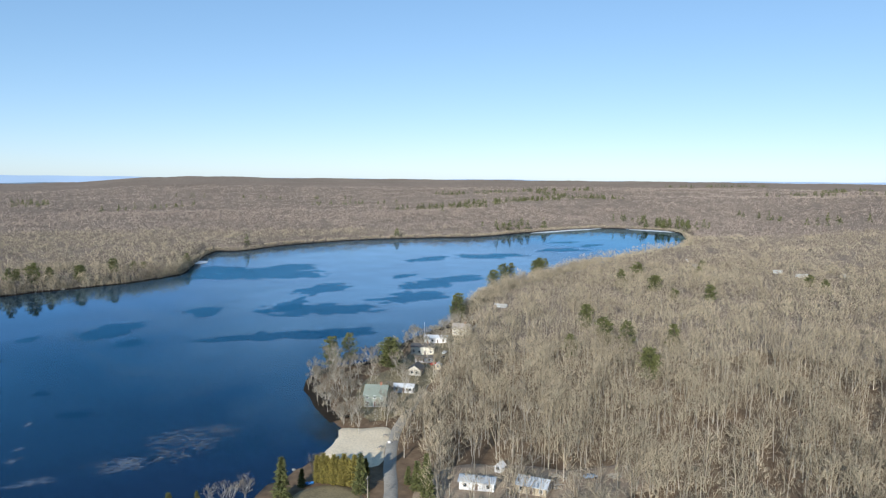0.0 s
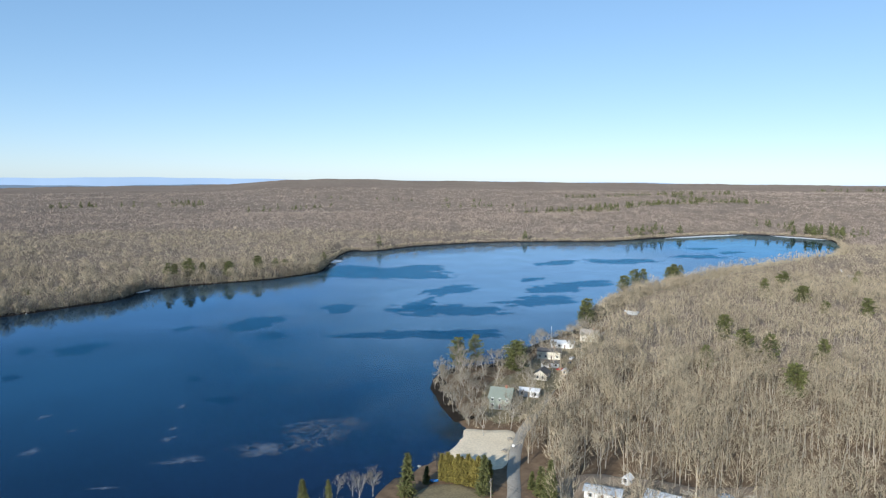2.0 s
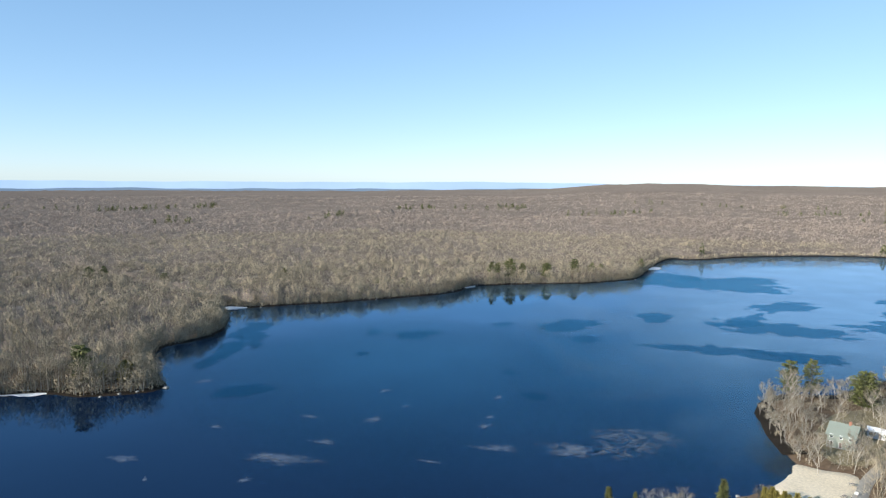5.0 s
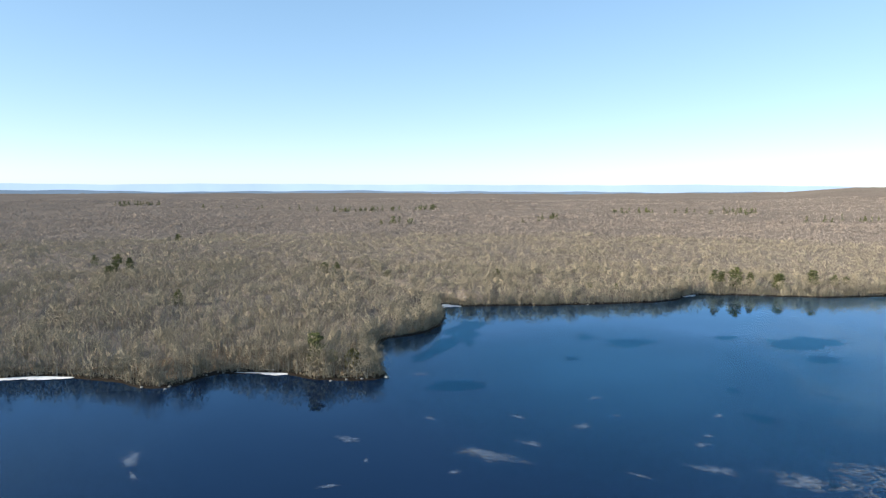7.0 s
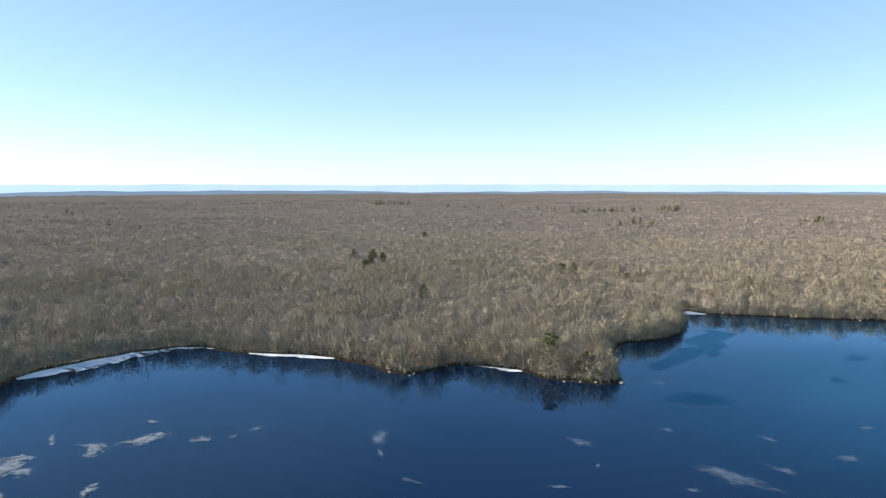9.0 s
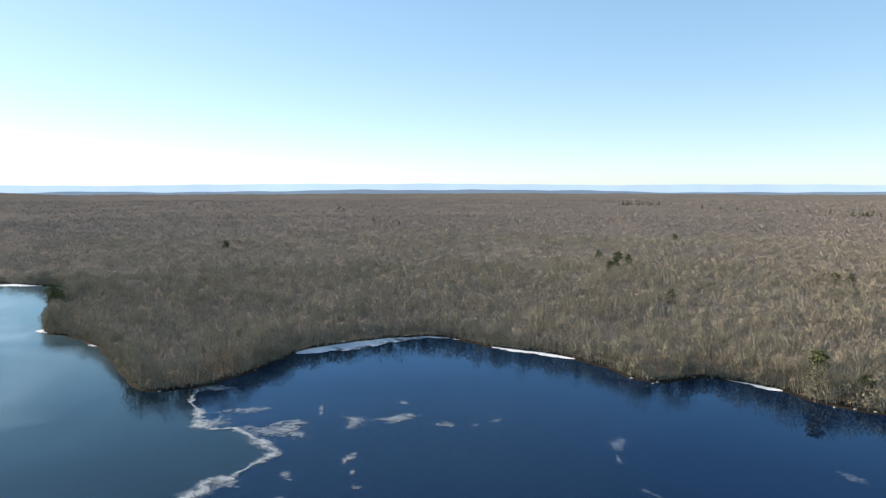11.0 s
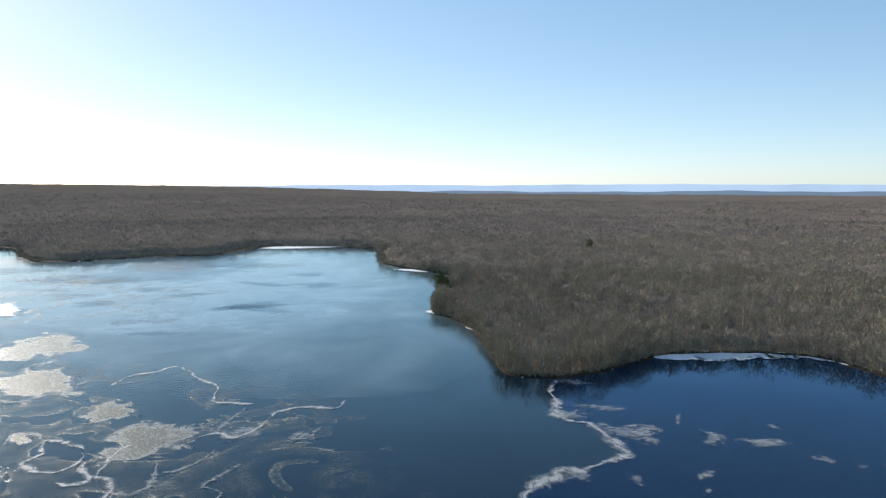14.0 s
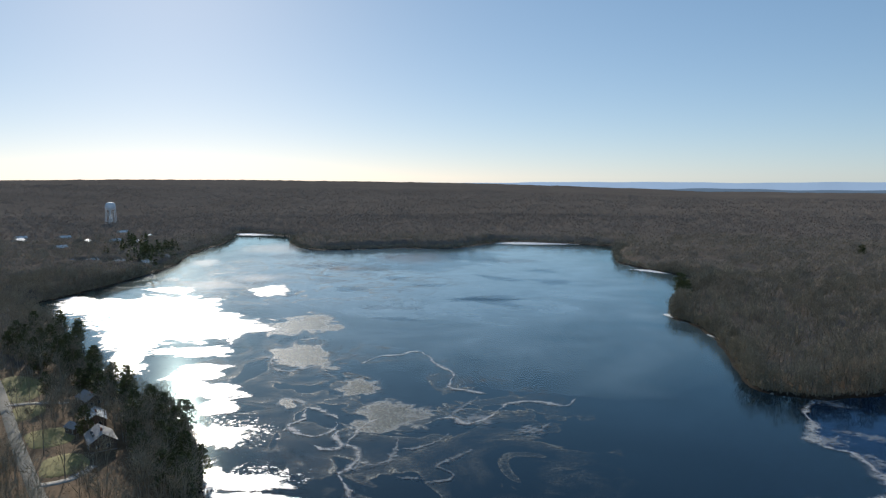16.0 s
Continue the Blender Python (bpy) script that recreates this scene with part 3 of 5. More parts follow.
def ice_sheet(name, where, mat, z, seed, label, wild=0.35, group=""):
    """A flat ragged sheet: centre, half length and half width as vectors; it has a thin edge down to the lake."""
    cx, cy, ux, uy, vx, vy = where
    rng = np.random.default_rng(seed)
    n = 72
    a = np.arange(n) * 2 * np.pi / n
    r = 1 + sum(wild / k ** 0.8 * 0.6 * np.sin(a * k + rng.uniform(0, 6.3)) for k in (2, 3, 5, 7, 11, 16))
    r = np.clip(r, 0.45, 1.8)
    vs, core = [(cx, cy, z)], [1.0]
    for ring, c in ((0.35, 0.9), (0.75, 0.5), (1.12, 0.0)):
        vs += list(zip(cx + ring * r * (ux * np.cos(a) + vx * np.sin(a)), cy + ring * r * (uy * np.cos(a) + vy * np.sin(a)), [z] * n))
        core += [c] * n
    vs += [(x, y, 0.005) for x, y, _ in vs[-n:]]
    core += [0.0] * n
    k = np.arange(n)
    k2 = (k + 1) % n
    f = [np.stack([np.zeros(n, int), k + 1, k2 + 1], -1)]
    for ring in range(3):
        i, j = 1 + ring * n + k, 1 + ring * n + k2
        f += [np.stack([i, i + n, j + n], -1), np.stack([i, j + n, j], -1)]
    ob = with_core(mesh_object(name, vs, np.concatenate(f), [mat]), core)
    return tagged(ob, label, "ice", group)


def smooth_line(points, pace):
    p, out = np.array(points, float), []
    for i in range(len(p) - 1):
        a, b, c, d = p[max(i - 1, 0)], p[i], p[i + 1], p[min(i + 2, len(p) - 1)]
        k = max(2, int(np.linalg.norm(c - b) / pace))
        for t in np.arange(k) / k:
            out.append(0.5 * (2 * b + (c - a) * t + (2 * a - 5 * b + 4 * c - d) * t * t + (3 * b - a - 3 * c + d) * t ** 3))
    return np.array(out + [p[-1]])


def ice_ribbon(name, points, wide, mat, z, seed, label, group="", rough=1.0):
    """A winding line of frost along a crack."""
    rng = np.random.default_rng(seed)
    line = smooth_line(points, 1.5)
    line = line + np.array([(noise.noise((x / 4, y / 4, seed)), noise.noise((x / 4, y / 4, seed + 9))) for x, y in line]) * 1.3
    way = np.gradient(line, axis=0)
    side = np.c_[-way[:, 1], way[:, 0]] / np.maximum(np.hypot(way[:, 0], way[:, 1]), 1e-6)[:, None]
    s = np.arange(len(line)) * 1.5
    wide = np.interp(np.arange(len(line)), np.linspace(0, len(line) - 1, len(wide)), wide) if isinstance(wide, list) else np.full(len(line), wide)
    w = wide * (1 + rough * 0.5 * np.sin(s / 7 + rng.uniform(0, 6)) + rough * 0.35 * np.sin(s / 2.7 + rng.uniform(0, 6)))
    w = np.clip(w, wide * 0.3, None) * np.minimum(1, np.minimum(s, s[::-1]) / 6 + 0.15)
    lean = 0.45 * rough * np.sin(s / 11 + rng.uniform(0, 6))
    n = len(line)
    rows = [line + side * (w * k)[:, None] for k in (-1 + lean * 0.5, lean, 1 + lean * 0.5)]
    v = np.c_[np.concatenate(rows), np.full(3 * n, z)]
    k = np.arange(n - 1)
    f = np.r_[np.stack([k, k + 1, k + 1 + n, k + n], -1), np.stack([k + n, k + 1 + n, k + 1 + 2 * n, k + 2 * n], -1)]
    ob = with_core(mesh_object(name, v, f, [mat]), [0.0] * n + [1.0] * n + [0.0] * n)
    return tagged(ob, label, "ice", group)


# the southern half is greyer, frosted ice that ends at the long crack
M_GREY_ICE = lake_surface("grey_frosted_ice", (0.002, 0.007, 0.016), (0.003, 0.010, 0.023), (0.74, 0.95, 0.98), 0.06, 1.42, 120, steep=1.25, gain=1.75, top=0.75)
CRACK = [(-326, -129), (-307, -125), (-294, -116), (-280, -108), (-273, -101), (-273, -93), (-262, -83), (-253, -77), (-249, -71),
         (-241, -73), (-232, -77), (-225, -79), (-222, -85), (-215, -84), (-211, -88), (-200, -89), (-185, -87), (-165, -92)]
edge_line = smooth_line([(-360, -135)] + CRACK + [(-120, -110), (-50, -118)], 2.0)
around = list(map(tuple, edge_line)) + [(-20, -1500), (-1200, -1500), (-1200, -300), (-700, -250), (-420, -160)]
bm = bmesh.new()
bm.faces.new([bm.verts.new((x, y, 0.012)) for x, y in around])
bmesh.ops.triangulate(bm, faces=bm.faces[:])
bmesh.ops.recalc_face_normals(bm, faces=bm.faces[:])
tagged(part("grey_ice_sheet", bm, M_GREY_ICE, None), "broad sheet of grey frosted lake ice", "ice")

M_GREY_THIN = lake_surface("thin_grey_ice", (0.02, 0.04, 0.06), (0.035, 0.06, 0.085), (0.60, 0.80, 0.95), 0.09, 1.75, 90, (0.55, 1.5, 90, 0.22, 0.8))
ice_sheet("thin_ice_sheet", (-270, -25, -10, 115, -85, 0), M_GREY_THIN, 0.018, 98, "thin grey skin of new ice on dark water", 0.15)
ice_sheet("pale_ice_sheet", (-30, 740, 260, 95, -45, 440), M_PALE_ICE, 0.035, 91, "broad pale blue sheet of thin lake ice", 0.12)
ice_sheet("pale_ice_sheet", (-95, 420, 120, 45, -40, 190), M_PALE_THIN, 0.024, 99, "broad pale blue sheet of thin lake ice", 0.12)
ice_sheet("pale_ice_sheet", (-215, 285, 105, 55, -75, 120), M_PALE_THIN, 0.015, 94, "broad pale blue sheet of thin lake ice", 0.15)

DARK_NORTH = [(-173, 708, 74, 18, -10, 42), (-229, 721, 32, 8, -11, 35), (-100, 611, 20, 18, -5, 28), (-88, 513, 39, 9, -5, 29), (-114, 531, 14, 18, -5, 21),
              (-168, 500, 11, 9, -6, 19), (-208, 441, 16, 15, -9, 19), (-180, 407, 12, 6, -4, 9), (-97, 429, 49, 11, -3, 11), (-64, 440, 25, 5, -2, 13),
              (-21, 571, 31, 7, -1, 27), (4, 656, 39, 30, 0, 35), (-12, 832, 21, 16, 0, 28), (-34, 691, 10, 6, -1, 12), (65, 869, 53, 13, 2, 24),
              (166, 945, 36, 9, 4, 21), (189, 1054, 18, 5, 3, 17), (223, 1016, 19, 5, 3, 16), (-245, 414, 5, 5, -3, 5), (-147, 337, 6, 1, -1, 2)]
DARK_SOUTH = [(-273, 352, 10, 14, -7, 9), (-299, 342, 3, 5, -5, 6), (-267, 294, 4, 2, -3, 4), (-149, 283, 6, 3, -2, 4), (-358, 288, -2, 23, -25, 20),
              (-338, 257, -6, 17, -15, 12), (-321, 230, -1, 10, -8, 5), (-264, 209, 10, 9, -8, 7), (-179, 311, 3, 1, -2, 3), (-618, -691, -14, 50, -70, -80), (-492, -501, -8, 29, -12, -12),
              (-393, -406, -10, 35, -10, -10), (-515, -449, -6, 20, -20, -17), (-506, -659, -80, 68, -60, -80),
              (-403, -420, -24, 20, -12, -12), (-398, -418, -25, 21, -6, -6), (-411, -508, -16, 14, -7, -8), (-341, -536, -14, 12, -7, -11), (-292, -400, -14, 12, -5, -7), (-365, -638, -13, 11, -6, -11), (-567, -508, -14, 12, -10, -9), (-415, -568, -13, 11, -7, -10)]
for i, w in enumerate(DARK_NORTH + DARK_SOUTH):
    ice_sheet("open_water_patch", w, M_RIPPLED if w[1] > -100 else M_RIPPLED_GREY, 0.06 + i * 0.0008, 100 + i, "dark patch of rippled open water in the ice", 0.5, "open patches in the ice")

GRAINY = [(-191, -349, -17, 14, -16, -30), (-233, -424, -21, 18, -22, -40), (-182, -278, -10, 5, -9, -13), (-169, -236, -20, 12, -12, -17), (-143, -278, -4, 3, -4, -8)]
for i, w in enumerate(GRAINY):
    ice_sheet("grainy_ice_sheet", w, M_GRAINY, 0.12 + i * 0.003, 200 + i, "grainy grey ice sheet with a frosted rim", 0.5, "grainy ice sheets")
BRIGHT = [(-172, -514, -53, 45, -30, -88), (-142, -585, -31, 27, -17, -56), (-128, -462, -18, 15, -14, -50), (-110, -401, -8, 7, -13, -45), (-147, -398, -24, 14, -5, -14),
          (-130, -349, -16, 7, -5, -11), (-138, -362, -12, 10, -3, -7), (-127, -317, -13, 9, -6, -13), (-117, -293, -12, 4, -4, -10), (-104, -259, -10, 8, -6, -16),
          (-83, -230, -9, 7, -7, -17), (-96, -211, -11, 11, -4, -8), (-255, -640, -28, 22, -13, -32), (-231, -745, -6, 5, -7, -22), (-240, -704, -7, 6, -6, -16),
          (-319, -818, -21, 6, -15, -39), (-310, -655, -26, 22, -16, -30), (-412, -664, -16, 14, -16, -25), (-282, -573, -16, 13, -18, -34),
          (-533, -694, -38, 32, -48, -62), (-458, -921, -46, 39, -38, -75),
          (-121, -331, -9, 6, -4, -8), (-91, -198, -13, 12, -3, -6), (-215, -632, -15, 13, -9, -22), (-196, -440, -18, 15, -7, -15)]
for i, w in enumerate(BRIGHT):
    ice_sheet("rough_ice_sheet", w, M_ROUGH_ICE if w[1] > -640 else M_FAINT, 0.15 + i * 0.003, 300 + i, "rough white ice sheet glaring in low sun", 0.34, "rough ice sheets")
M_MILKY_THIN = lake_surface("thin_milky_ice", (0.10, 0.165, 0.20), (0.21, 0.30, 0.34), (0.95, 1.0, 1.0), 0.12, 2.0, 50, (0.74, 0.86, 40, 0.6, 3.0))
M_MILKY = lake_surface("milky_grey_ice", (0.10, 0.165, 0.20), (0.21, 0.30, 0.34), (0.90, 1.0, 1.0), 0.09, 1.9, 50, (0.5, 1.1, 90, 1.0, 1.0))
ice_sheet("milky_ice_sheet", (-490, -630, -234, 180, -250, -330), M_MILKY, 0.055, 95, "milky sheet of older grey ice", 0.15)
MILKY = [(-406, -709, -30, 25, -16, -28), (-429, -650, -22, 18, -14, -21), (-548, -695, -49, 42, -24, -30), (-609, -596, -29, 24, -17, -16), (-275, -559, -25, 14, -10, -19), (-283, -649, -21, 18, -10, -22),
         (-355, -589, -21, 18, -8, -13), (-782, -647, -37, 31, -19, -16), (-679, -714, -30, 26, -16, -17), (-314, -438, -17, 14, -6, -8), (-428, -805, -28, 23, -12, -23)]
for i, w in enumerate(MILKY):
    ice_sheet("milky_ice_streak", w, M_MILKY_THIN, 0.058 + i * 0.0002, 970 + i, "pale streak of milky ice on the grey sheet", 0.5, "milky streaks")
for i, w in enumerate([(-92, 255, 14, 3, -4, 16), (-108, 233, 9, 4, -3, 6), (-187, 164, 11, 6, -3, 3)]):
    ice_sheet("wispy_frost_sheet", w, M_WISP, 0.2 + i * 0.001, 960 + i, "wispy white threads of frost on dark ice", 0.4, "wispy frost")
ice_sheet("swirled_frost_sheet", (-172, -262, -62, 52, -32, -118), M_SWIRL, 0.09, 92, "wide field of winding frost threads on ice", 0.2)
ice_sheet("swirled_frost_sheet", (-330, -640, -120, 100, -60, -150), M_SWIRL, 0.095, 93, "wide field of winding frost threads on ice", 0.2)
# speckled sheets added where the low sun glitters on open water
for i, w in enumerate([(-112, -262, -24, 20, -12, -40), (-100, -215, -26, 22, -8, -20)]):
    ice_sheet("sun_glitter_field", w, M_GLITTER, 0.105 + i * 0.001, 950 + i, "scattered white specks painted as sun glitter on the water", 0.25, "broken ice")
FROST_SOUTH = [(-193, -208, -6, 4, -6, -6), (-201, -185, -5, 4, -4, -3), (-272, -78, -4, 11, -10, -3), (-296, -95, -3, 11, -4, -1), (-328, -122, -2, 8, -6, -2),
               (-282, -46, -2, 4, -6, -1), (-287, -28, -2, 7, -5, 0), (-245, -42, 0, 2, -4, 0), (-232, -39, 0, 1, -3, 0), (-220, -36, 0, 2, -2, 0),
               (-229, -61, 0, 2, -4, -1), (-211, -59, 0, 2, -2, 0), (-222, -79, -2, 5, -4, -2), (-280, -103, -2, 6, -6, -2)]
FROST_NORTH = [(-272, -70, 2, 6, -10, -2), (-284, -46, 5, 6, -3, 0), (-288, -28, 0, 8, -5, 0), (-280, -8, 2, 5, -3, 0), (-280, 4, -2, 2, -3, 0),
               (-286, 13, -1, 3, -3, 0), (-261, 58, 0, 5, -8, 2), (-244, -42, -2, 2, -4, -1), (-297, -63, -2, 1, -6, -1), (-308, -28, 0, 3, -2, 0),
               (-245, 55, 3, 1, -4, 1), (-219, 59, 4, 3, -2, 1), (-281, -69, 1, 4, -3, 0)]
FROST_BAY = [(-232, 130, 4, 4, -3, 2), (-233, 170, 2, 2, -2, 1), (-187, 164, 10, 7, -4, 4), (-187, 184, 6, 3, -2, 2), (-188, 214, 2, 4, -3, 3),
             (-210, 125, -1, 2, -2, 1), (-212, 201, 3, 2, -2, 2), (-291, 206, 3, 5, -3, 2), (-199, 104, 2, 5, -1, 1), (-183, 144, 1, 2, -2, 2),
             (-144, 193, 6, 2, -1, 1), (-131, 218, 9, 4, -2, 3), (-107, 233, 7, 6, -3, 5), (-151, 246, 2, 1, -1, 2),
             (-162, 271, 1, 2, -2, 3), (-188, 236, 1, 2, -1, 1), (-210, 248, 2, 3, -2, 2), (-147, 235, 3, 2, -1, 3)]
M_LACE = ice_material("lacy_frost", (0.30, 0.34, 0.37), (0.58, 0.60, 0.60), 0.6, 0.95, 1.5, 3.2, 0.36, 0.2, gain=4.0)
M_FILM = ice_material("thin_film_of_frost", (0.22, 0.29, 0.38), (0.50, 0.56, 0.62), 0.6, 0.95, 1.7, 2.4, 0.27, 0.3, gain=3.0)
for i, w in enumerate(FROST_SOUTH + FROST_NORTH + FROST_BAY):
    ice_sheet("frost_patch", (*w[:2], *(k * (1.15 if w[1] < 0 else 1.05) for k in w[2:])), M_LACE if w[1] < 0 else M_FILM, 0.23 + i * 0.0008, 400 + i, "thin ragged patch of frost on dark ice", 0.5, "frost patches")

RIBBONS = [
    [(-204, -313), (-223, -320), (-233, -315), (-244, -316), (-243, -303), (-237, -288), (-232, -268), (-214, -251), (-216, -242), (-221, -231)],
    [(-180, -219), (-187, -216), (-187, -207), (-197, -207), (-207, -210), (-219, -214), (-228, -209), (-235, -196), (-246, -200)],
    [(-150, -246), (-148, -267), (-137, -255), (-130, -253), (-129, -242), (-132, -235), (-142, -237), (-147, -243)],
    [(-161, -235), (-150, -230), (-143, -224), (-137, -220), (-136, -212), (-130, -204), (-120, -197), (-116, -184), (-112, -170)],
    [(-127, -226), (-129, -221), (-134, -220), (-137, -229), (-142, -234)],
]
RIBBONS_NEAR = [
    [(-123, -195), (-131, -201), (-134, -197), (-142, -197), (-156, -213)],
    [(-134, -184), (-138, -179), (-142, -173), (-148, -172), (-151, -177), (-151, -183), (-161, -184), (-170, -185)],
    [(-166, -360), (-174, -357), (-165, -334), (-168, -325), (-178, -324), (-194, -328), (-217, -333)],
    [(-137, -277), (-145, -285), (-148, -277), (-147, -270)],
    [(-150, -203), (-156, -200), (-168, -201), (-174, -204)],
    [(-197, -188), (-200, -182), (-214, -186)],
    [(-183, -215), (-200, -224), (-215, -231)],
]
for i, line in enumerate(RIBBONS + RIBBONS_NEAR):
    ice_ribbon("frost_line", line, 1.7, M_FROST if i < len(RIBBONS) else M_LACE, 0.27 + i * 0.002, 500 + i, "winding white line of frost on the ice", "frost lines")
ice_ribbon("pressure_crack", CRACK, [1.8, 2.6, 4.2, 3.2, 4.0, 3.0, 2.6], M_FROST, 0.30, 540, "long winding frosted crack reaching out from the shore")
M_SHALLOWS = lake_surface("brown_shallows", (0.03, 0.026, 0.010), (0.05, 0.042, 0.016), (0.5, 0.6, 0.6), 0.07, 1.33, 8, (0.5, 1.1, 9, 0.85))
ice_sheet("shallow_water", (-47, 281, 9, 5, -7, 26), M_SHALLOWS, 0.006, 96, "clear brown shallows over the sandy bottom", 0.15)
# white shore ice; the last two stand for the far bank's pale sand
SHORE_WHITE = [(-660, -412, -9, 34, -9, -6), (-416, -222, -2, 7, -5, -3), (-453, -277, -2, 7, -6, -4),
             (-825, -715, -60, 52, -18, -16), (-553, -1170, -34, 30, -12, -22),
             (-270, 786, 10, 1, -4, 12), (241, 1290, 74, 60, 6, 16), (398, 1305, 38, -30, 8, 14)]
SHORE_STRIPS = [([(-454, 330), (-443, 338), (-432, 346)], [3, 8, 5]),
                ([(-396, -98), (-414, -79), (-436, -54), (-447, -33), (-444, -12), (-436, 2)], [4, 12, 15, 13, 9, 5]),
                ([(-418, 16), (-409, 32), (-402, 46), (-388, 61)], [3, 7, 6, 2]),
                ([(-356, 128), (-344, 141), (-330, 150)], [2, 5, 3]), ([(-366, 556), (-358, 545), (-356, 530)], [2, 5, 3])]
for i, (line, widths) in enumerate(SHORE_STRIPS):
    ice_ribbon("shore_white", line, widths, M_SNOW_ICE, 0.33 + i * 0.002, 620 + i, "white snow-dusted ice and pale sand along the shore", "shore ice", 0.3)
for i, w in enumerate(SHORE_WHITE):
    ice_sheet("shore_white", w, M_SNOW_ICE, 0.31 + i * 0.002, 600 + i, "white snow-dusted ice and pale sand along the shore", 0.18, "shore ice")


# ---- trees that stand out ----
def prism(bm, a, b, ra, rb, sides=4):
    """A tapered limb from a to b."""
    a, b = Vector(a), Vector(b)
    q = (b - a).to_track_quat("Z", "Y")
    rings = [[bm.verts.new(p + q @ Vector((math.cos(k * 2 * math.pi / sides) * r, math.sin(k * 2 * math.pi / sides) * r, 0)))
              for k in range(sides)] for p, r in ((a, ra), (b, rb))]
    for k in range(sides):
        bm.faces.new((rings[0][k], rings[0][(k + 1) % sides], rings[1][(k + 1) % sides], rings[1][k]))


def bare_tree(seed, high, spread, label):
    rnd = random.Random(seed)
    rng = np.random.default_rng(seed)
    tree = tagged(new("bare_tree"), label, "tree", "bare trees by the village")
    bm = bmesh.new()
    ends = []

    def grow(p, way, length, r, depth):
        q = p + way * length
        prism(bm, p, q, r, r * 0.6, 5 if depth == 0 else 3)
        ends.append((p, q, depth))
        if depth == 3:
            return
        for _ in range((5, 4, 3)[depth]):
            side = Vector((rnd.gauss(0, 1), rnd.gauss(0, 1), 0)).normalized()
            new_way = (way * 0.8 + side * spread * rnd.uniform(0.6, 1.3) + Vector((0, 0, 0.25))).normalized()
            grow(p.lerp(q, rnd.uniform(0.5, 1.0)), new_way, length * rnd.uniform(0.55, 0.8), r * rnd.uniform(0.42, 0.58), depth + 1)

    for _ in range(rnd.choice((1, 1, 2))):
        grow(Vector((rnd.uniform(-0.2, 0.2), rnd.uniform(-0.2, 0.2), 0)), Vector((rnd.gauss(0, 0.12), rnd.gauss(0, 0.12), 1)).normalized(), high * 0.46, 0.25, 0)
    part("trunk", bm, M_TRUNK, tree, "pale grey trunk and limbs")
    root, tip = [], []
    for p, q, depth in ends:
        if depth >= 2:
            for _ in range(11 if depth == 3 else 6):
                s = p.lerp(q, rnd.uniform(0.3, 1))
                w = ((q - p).normalized() + Vector((rnd.gauss(0, 0.5), rnd.gauss(0, 0.5), rnd.gauss(0.2, 0.4)))).normalized()
                root.append(s), tip.append(s + w * rnd.uniform(0.8, 2.2))
    v, f = blades(rng, np.array(root), np.array(tip), 0.12)
    mesh_object("crown", v, f, [M_TWIG], parent=tree)
    return tree


def conifer(name, seed, high, wide, kind, label, group):
    """kind 0: full spruce to the ground; 1: open white pine in layers, on a bare lower trunk; 2: tight column; 3: round-headed bushy pine."""
    rnd = random.Random(seed)
    tree = tagged(new(name), label, "tree", group)
    bm = bmesh.new()
    prism(bm, (0, 0, -0.2), (0, 0, high * 0.97), high * 0.016 + 0.08, 0.04, 6)
    low = (0.06, 0.16, 0.02, 0.10)[kind]
    root, tip, thick = [], [], []
    layers = (26, 17, 30, 17)[kind]
    for i in range(layers):
        u = low + (1 - low) * (i + rnd.random() * 0.7) / layers
        if kind == 0:
            reach = wide * (1 - u) ** 0.85 + 0.15
        elif kind == 1:
            reach = wide * (0.35 + 1.0 * math.sin(min(1, (u - low) / (1 - low) * 0.8 + 0.2) * math.pi)) * rnd.uniform(0.55, 1.05)
        elif kind == 3:
            reach = wide * math.sqrt(max(0.02, 1 - ((u - 0.42) / 0.6) ** 2)) * rnd.uniform(0.72, 1.1)
        else:
            reach = wide * min(1, (1.02 - u) * 2.2) * (0.8 + 0.2 * u)
        for k in range((9, 6, 10, 8)[kind]):
            a = rnd.uniform(0, 2 * math.pi)
            r = reach * rnd.uniform(0.65, 1.12)
            droop = (-0.18, 0.12, 0.5, 0.22)[kind] * r
            base, end = Vector((0, 0, u * high)), Vector((math.cos(a) * r, math.sin(a) * r, u * high + droop))
            if kind == 1:
                prism(bm, base, end, 0.09, 0.03, 3)
            for j in range((9, 13, 8, 11)[kind]):
                t = rnd.uniform(0.15, 1.0) if kind != 1 else rnd.uniform(0.35, 1.0)
                s = base.lerp(end, t) + Vector((rnd.gauss(0, 1), rnd.gauss(0, 1), rnd.gauss(0, 0.5))) * 0.12 * reach
                w = Vector((math.cos(a) + rnd.gauss(0, 0.7), math.sin(a) + rnd.gauss(0, 0.7), rnd.gauss((0.0, 0.35, 0.9, 0.4)[kind], 0.35))).normalized()
                root.append(s), tip.append(s + w * rnd.uniform(0.5, 1.15) * (1.0, 1.25, 0.8, 1.3)[kind])
    part("trunk", bm, M_PINE_BARK, tree)
    rng = np.random.default_rng(seed)
    v, f = blades(rng, np.array(root), np.array(tip), (0.55, 0.6, 0.5, 0.62)[kind])
    mat = M_PINE if kind != 2 else M_CEDAR
    mesh_object("foliage", v, f, [mat], parent=tree)
    return tree


M_CEDAR = surface("cedar_foliage", (0.15, 0.13, 0.027), (0.38, 0.32, 0.075), 4, 0.85, grain=0.9, island=0.45)


